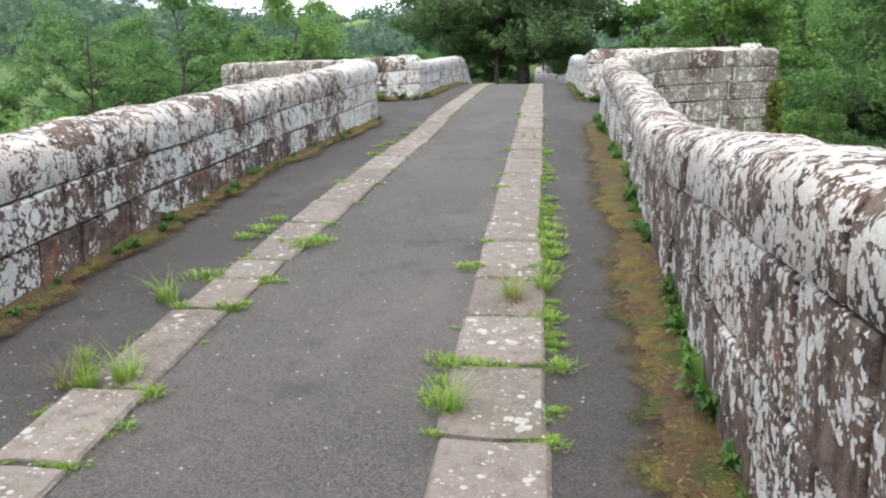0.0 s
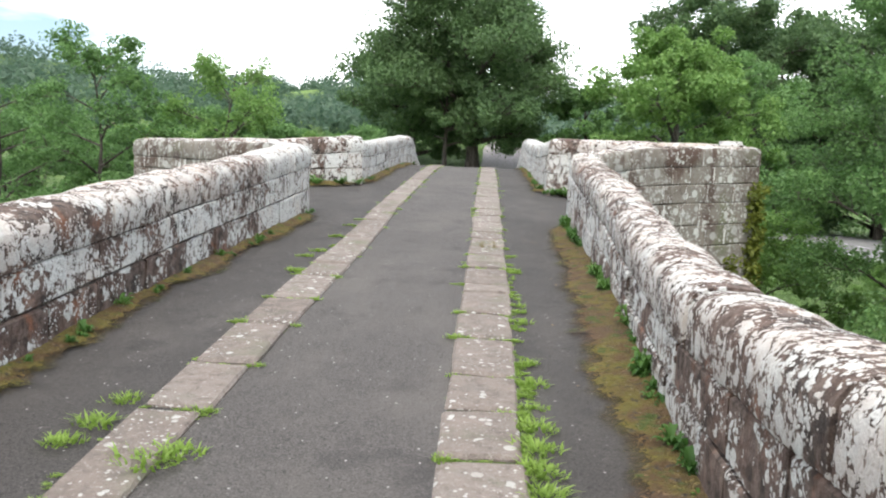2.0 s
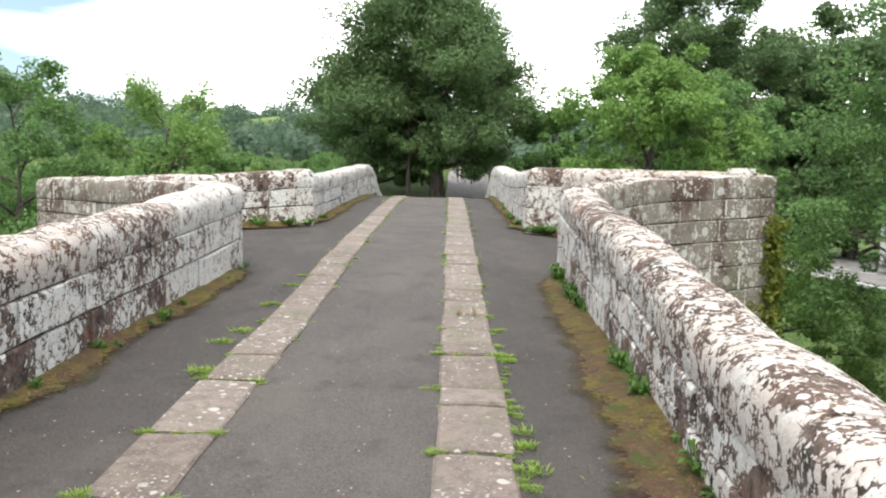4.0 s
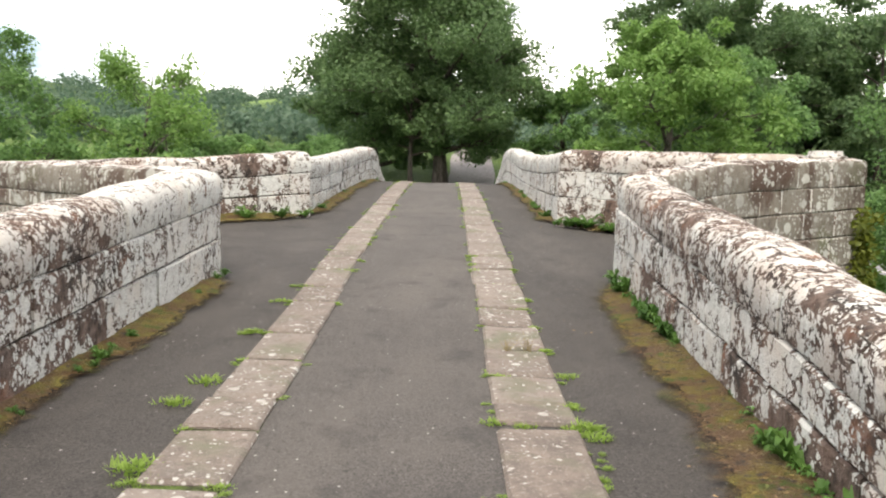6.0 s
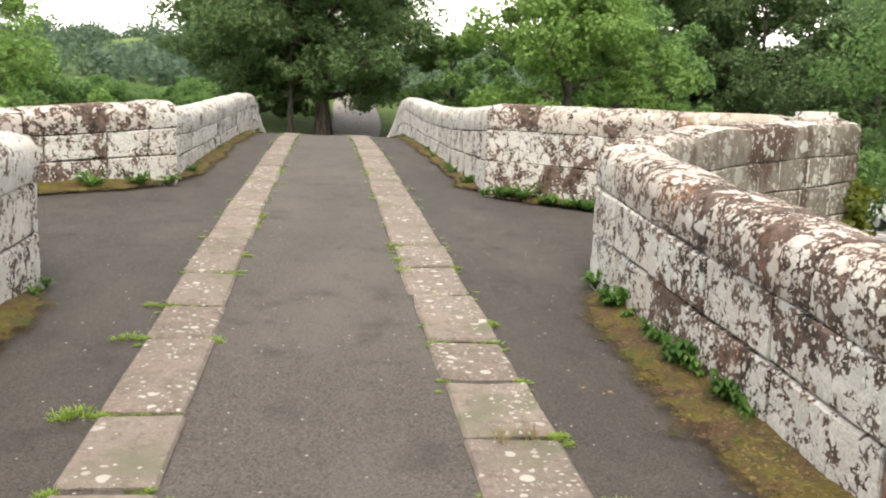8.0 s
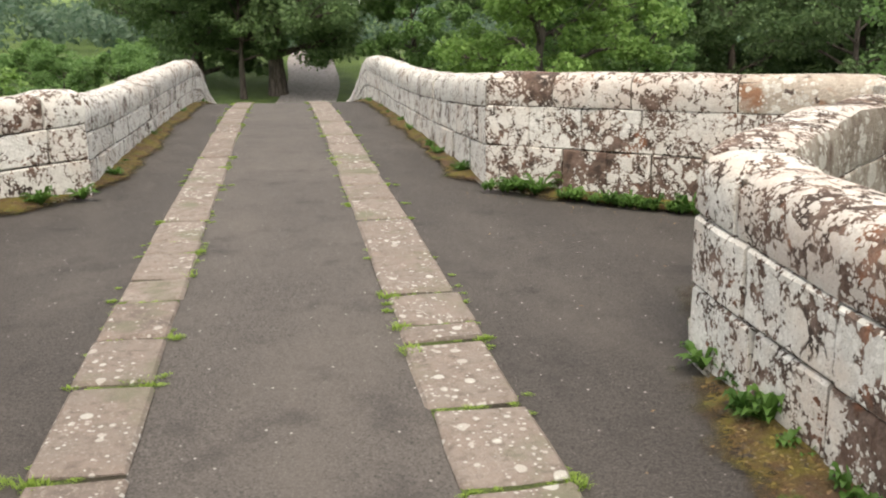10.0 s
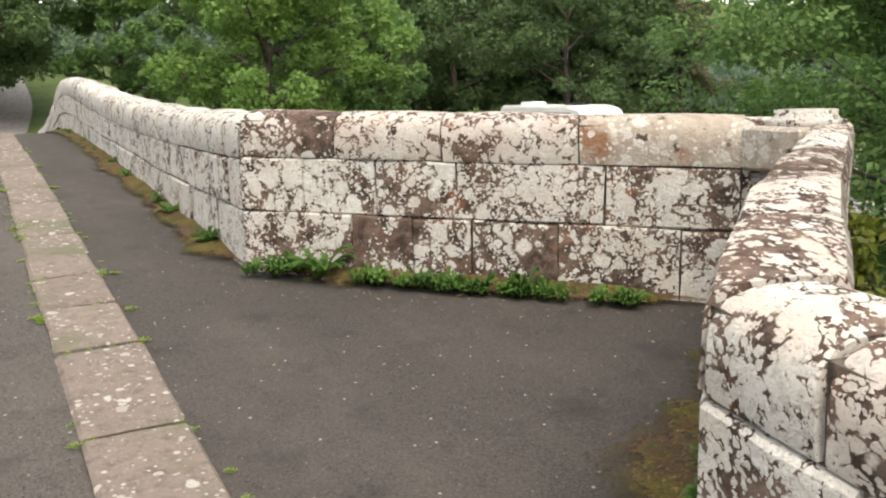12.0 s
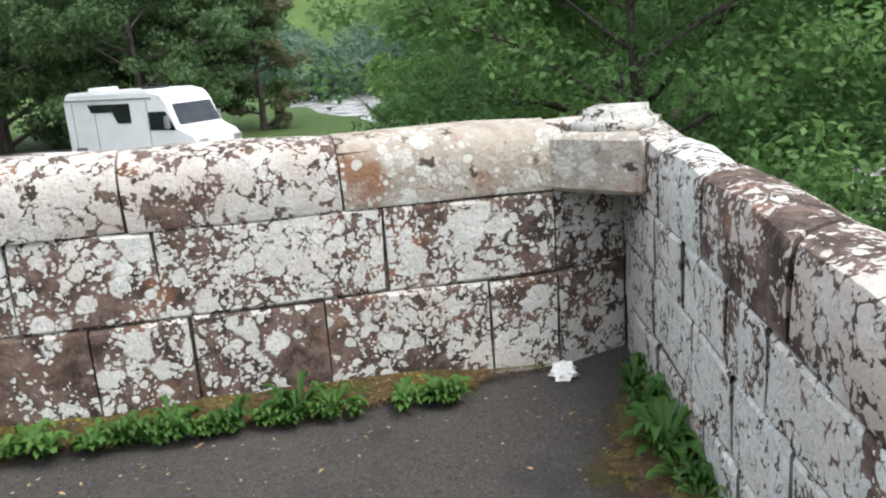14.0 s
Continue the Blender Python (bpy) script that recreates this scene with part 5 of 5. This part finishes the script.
# ---------------------------------------------------------------- the new road with its bridge, east of the old one
RZ = -0.85
verts, faces = [], []
for i in range(61):
    y = -60 + i * 3.0
    for x in (15.4, 17.0, 18.8, 20.6, 22.6):
        verts.append((x, y, RZ + 0.5 * smooth(55, 125, y)))
    if i:
        o, q = 5 * i - 5, 5 * i
        faces += [(o + k, o + k + 1, q + k + 1, q + k) for k in range(4)]
tagged(raw("road_2", verts, faces, M_ROAD), "pale grey new road beside the old bridge", "road", kind="structure")
for xl in (19.0, 15.9):
    vs, fs = [], []
    for i in range(30):
        y = -20 + i * 2.6
        o = len(vs)
        ln = 1.5 if xl > 17 else 2.6
        vs += [(xl, y, RZ + 0.005), (xl + 0.14, y, RZ + 0.005), (xl + 0.14, y + ln, RZ + 0.005), (xl, y + ln, RZ + 0.005)]
        fs.append((o, o + 1, o + 2, o + 3))
    tagged(raw("road_marking", vs, fs, M_PAINT), "worn white line painted on the new road", "road marking", kind="structure")
deck_new = tagged(part("bridge_1", box(15.0, 22.9, -6, 30, RZ - 0.8, RZ - 0.01, 0.03), M_CONCRETE), "concrete deck of the new road bridge", "bridge", kind="structure")
for y in (3.0, 23.0):
    part("pier", box(15.8, 22.0, y - 0.6, y + 0.6, -4.4, RZ - 0.78, 0.05), M_CONCRETE, deck_new)
railing = new("railing")
railing.location = (0, 0, 0)
for i in range(19):
    y = -6 + i * 2
    part("post", box(15.08, 15.16, y - 0.04, y + 0.04, RZ - 0.02, RZ + 1.06, 0.008), M_RAIL, railing)
for z in (RZ + 0.45, RZ + 0.75, RZ + 1.06):
    part("rail", box(15.065, 15.175, -6.2, 30.2, z - 0.03, z + 0.03, 0.015), M_RAIL, railing)
tagged(railing, "galvanised steel railing along the new road bridge", "railing")
verts, faces = [], []
for i in range(61):
    f = i / 60 * (len(UPPER_RIVER) - 1)
    k = min(int(f), len(UPPER_RIVER) - 2)
    a, b = Vector(UPPER_RIVER[k]), Vector(UPPER_RIVER[k + 1])
    c, d = a.lerp(b, f - k), (b - a).normalized()
    w = 5.5 + 0.9 * math.sin(i * 0.7)
    verts += [(c.x - d.y * w, c.y + d.x * w, -3.06), (c.x + d.y * w, c.y - d.x * w, -3.06)]
    if i:
        faces.append((2 * i - 2, 2 * i - 1, 2 * i + 1, 2 * i))
tagged(raw("water_1", verts, faces, M_RIFFLE), "rippled shallow river with stones upstream, pale from painted sky reflection", "river", kind="structure")
# a lay-by under the trees where the motorhome stands
verts, faces = [], []
for i in range(13):
    y = 28 + i * 2.2
    w = 4.2 * math.sin(math.pi * i / 12) ** 0.5
    verts += [(22.5, y, RZ - 0.004), (22.6 + w, y, RZ - 0.004)]
    if i:
        faces.append((2 * i - 2, 2 * i - 1, 2 * i + 1, 2 * i))
tagged(raw("road_3", verts, faces, M_ROAD), "pale grey lay-by beside the new road", "lay-by", kind="structure")

# ---------------------------------------------------------------- motorhome


def side_shape(pts, x0, x1, bevel=0.05):
    """A body from its side outline (y along the vehicle, z up), x0 to x1 wide."""
    bm = bmesh.new()
    a = [bm.verts.new((x0, y, z)) for y, z in pts]
    b = [bm.verts.new((x1, y, z)) for y, z in pts]
    bm.faces.new(a)
    bm.faces.new(b[::-1])
    for i in range(len(pts)):
        j = (i + 1) % len(pts)
        bm.faces.new((a[j], a[i], b[i], b[j]))
    bmesh.ops.recalc_face_normals(bm, faces=bm.faces[:])
    bmesh.ops.bevel(bm, geom=bm.edges[:], offset=bevel, segments=2, affect="EDGES")
    return bm


def wheel(x, y, parent):
    bm = bmesh.new()
    bmesh.ops.create_cone(bm, cap_ends=True, segments=24, radius1=0.34, radius2=0.34, depth=0.22, matrix=pose(x, y, 0.34, 0, 90, 0))
    bmesh.ops.bevel(bm, geom=bm.edges[:], offset=0.03, segments=2, affect="EDGES")
    w = part("wheel", bm, M_RUBBER, parent)
    bm = bmesh.new()
    bmesh.ops.create_cone(bm, cap_ends=True, segments=20, radius1=0.20, radius2=0.18, depth=0.24, matrix=pose(x, y, 0.34, 0, 90, 0))
    part("rim", bm, M_RAIL, w)


def quad_panel(pts, normal, depth, name, material, parent, label=""):
    """A thin flat panel with rounded rim, from its outline."""
    n = Vector(normal).normalized() * depth
    bm = bmesh.new()
    a = [bm.verts.new(Vector(p)) for p in pts]
    b = [bm.verts.new(Vector(p) + n) for p in pts]
    bm.faces.new(a[::-1])
    bm.faces.new(b)
    for i in range(len(pts)):
        j = (i + 1) % len(pts)
        bm.faces.new((a[i], a[j], b[j], b[i]))
    return part(name, bm, material, parent, label)


van = new("motorhome")
part("body", side_shape([(3.2, 0.42), (3.25, 2.55), (3.05, 2.86), (-1.3, 2.86), (-1.95, 2.72), (-2.2, 2.42), (-2.62, 1.55), (-3.35, 1.25), (-3.5, 0.9), (-3.5, 0.42)], -1.1, 1.1, 0.07), M_WHITE, van)
# side windows: a long dark band at the back that steps down, and the cab door window
for sx in (-1, 1):
    x = 1.1 * sx
    quad_panel([(x, 1.9, 2.42), (x, -0.35, 2.42), (x, -0.35, 1.72), (x, 0.35, 1.72), (x, 0.6, 2.12), (x, 1.7, 2.12)], (sx, 0, 0), 0.015, "side_window", M_TINT, van, "stepped band of dark tinted glass")
    quad_panel([(x, -1.25, 2.1), (x, -2.1, 2.1), (x, -2.5, 1.45), (x, -1.25, 1.45)], (sx, 0, 0), 0.015, "cab_window", M_TINT, van, "dark cab door glass")
    quad_panel([(x, 2.85, 0.85), (x, 2.25, 0.85), (x, 2.25, 0.62), (x, 2.85, 0.62)], (sx, 0, 0), 0.015, "hatch", M_TRIM, van, "small dark service hatch")
    quad_panel([(x, 3.1, 2.56), (x, -1.5, 2.56), (x, -1.5, 2.60), (x, 3.1, 2.60)], (sx, 0, 0), 0.03, "roof_trim", M_TRIM, van, "grey trim line below the roof")
    for y in (2.75, 1.55, -1.2):
        quad_panel([(x, y, 2.5), (x, y - 0.025, 2.5), (x, y - 0.025, 0.6), (x, y, 0.6)], (sx, 0, 0), 0.008, "panel_seam", M_TRIM, van, "thin grey panel seam")
    part("mirror", box(min(x * 1.05, x * 1.24), max(x * 1.05, x * 1.24), -2.35, -2.2, 1.5, 1.95, 0.04, 2), M_TRIM, van, "dark door mirror")
    wheel(0.98 * sx, 1.9, van)
    wheel(0.98 * sx, -2.55, van)
    part("headlight", box(min(0.62 * sx, 1.02 * sx), max(0.62 * sx, 1.02 * sx), -3.53, -3.40, 0.92, 1.14, 0.03), M_RAIL, van, "clear headlight")
quad_panel([(-0.92, -2.255, 2.33), (-0.98, -2.60, 1.62), (0.98, -2.60, 1.62), (0.92, -2.255, 2.33)], (0, -0.9, 0.44), 0.03, "windscreen", M_TINT, van, "dark sloping windscreen")
part("bumper", box(-1.08, 1.08, -3.58, -3.42, 0.40, 0.72, 0.04, 2), M_TRIM, van)
part("roof_light", box(-0.35, 0.35, -0.9, -0.2, 2.85, 2.93, 0.02), M_TINT, van, "dark roof light")
part("roof_vent", box(-0.5, 0.3, 1.7, 2.5, 2.85, 3.0, 0.04, 2), M_WHITE, van, "white roof vent box")
van.matrix_world = pose(20.75, 39.9, RZ, 0, 0, 3)
tagged(van, "white coachbuilt motorhome parked in the lay-by", "motorhome")
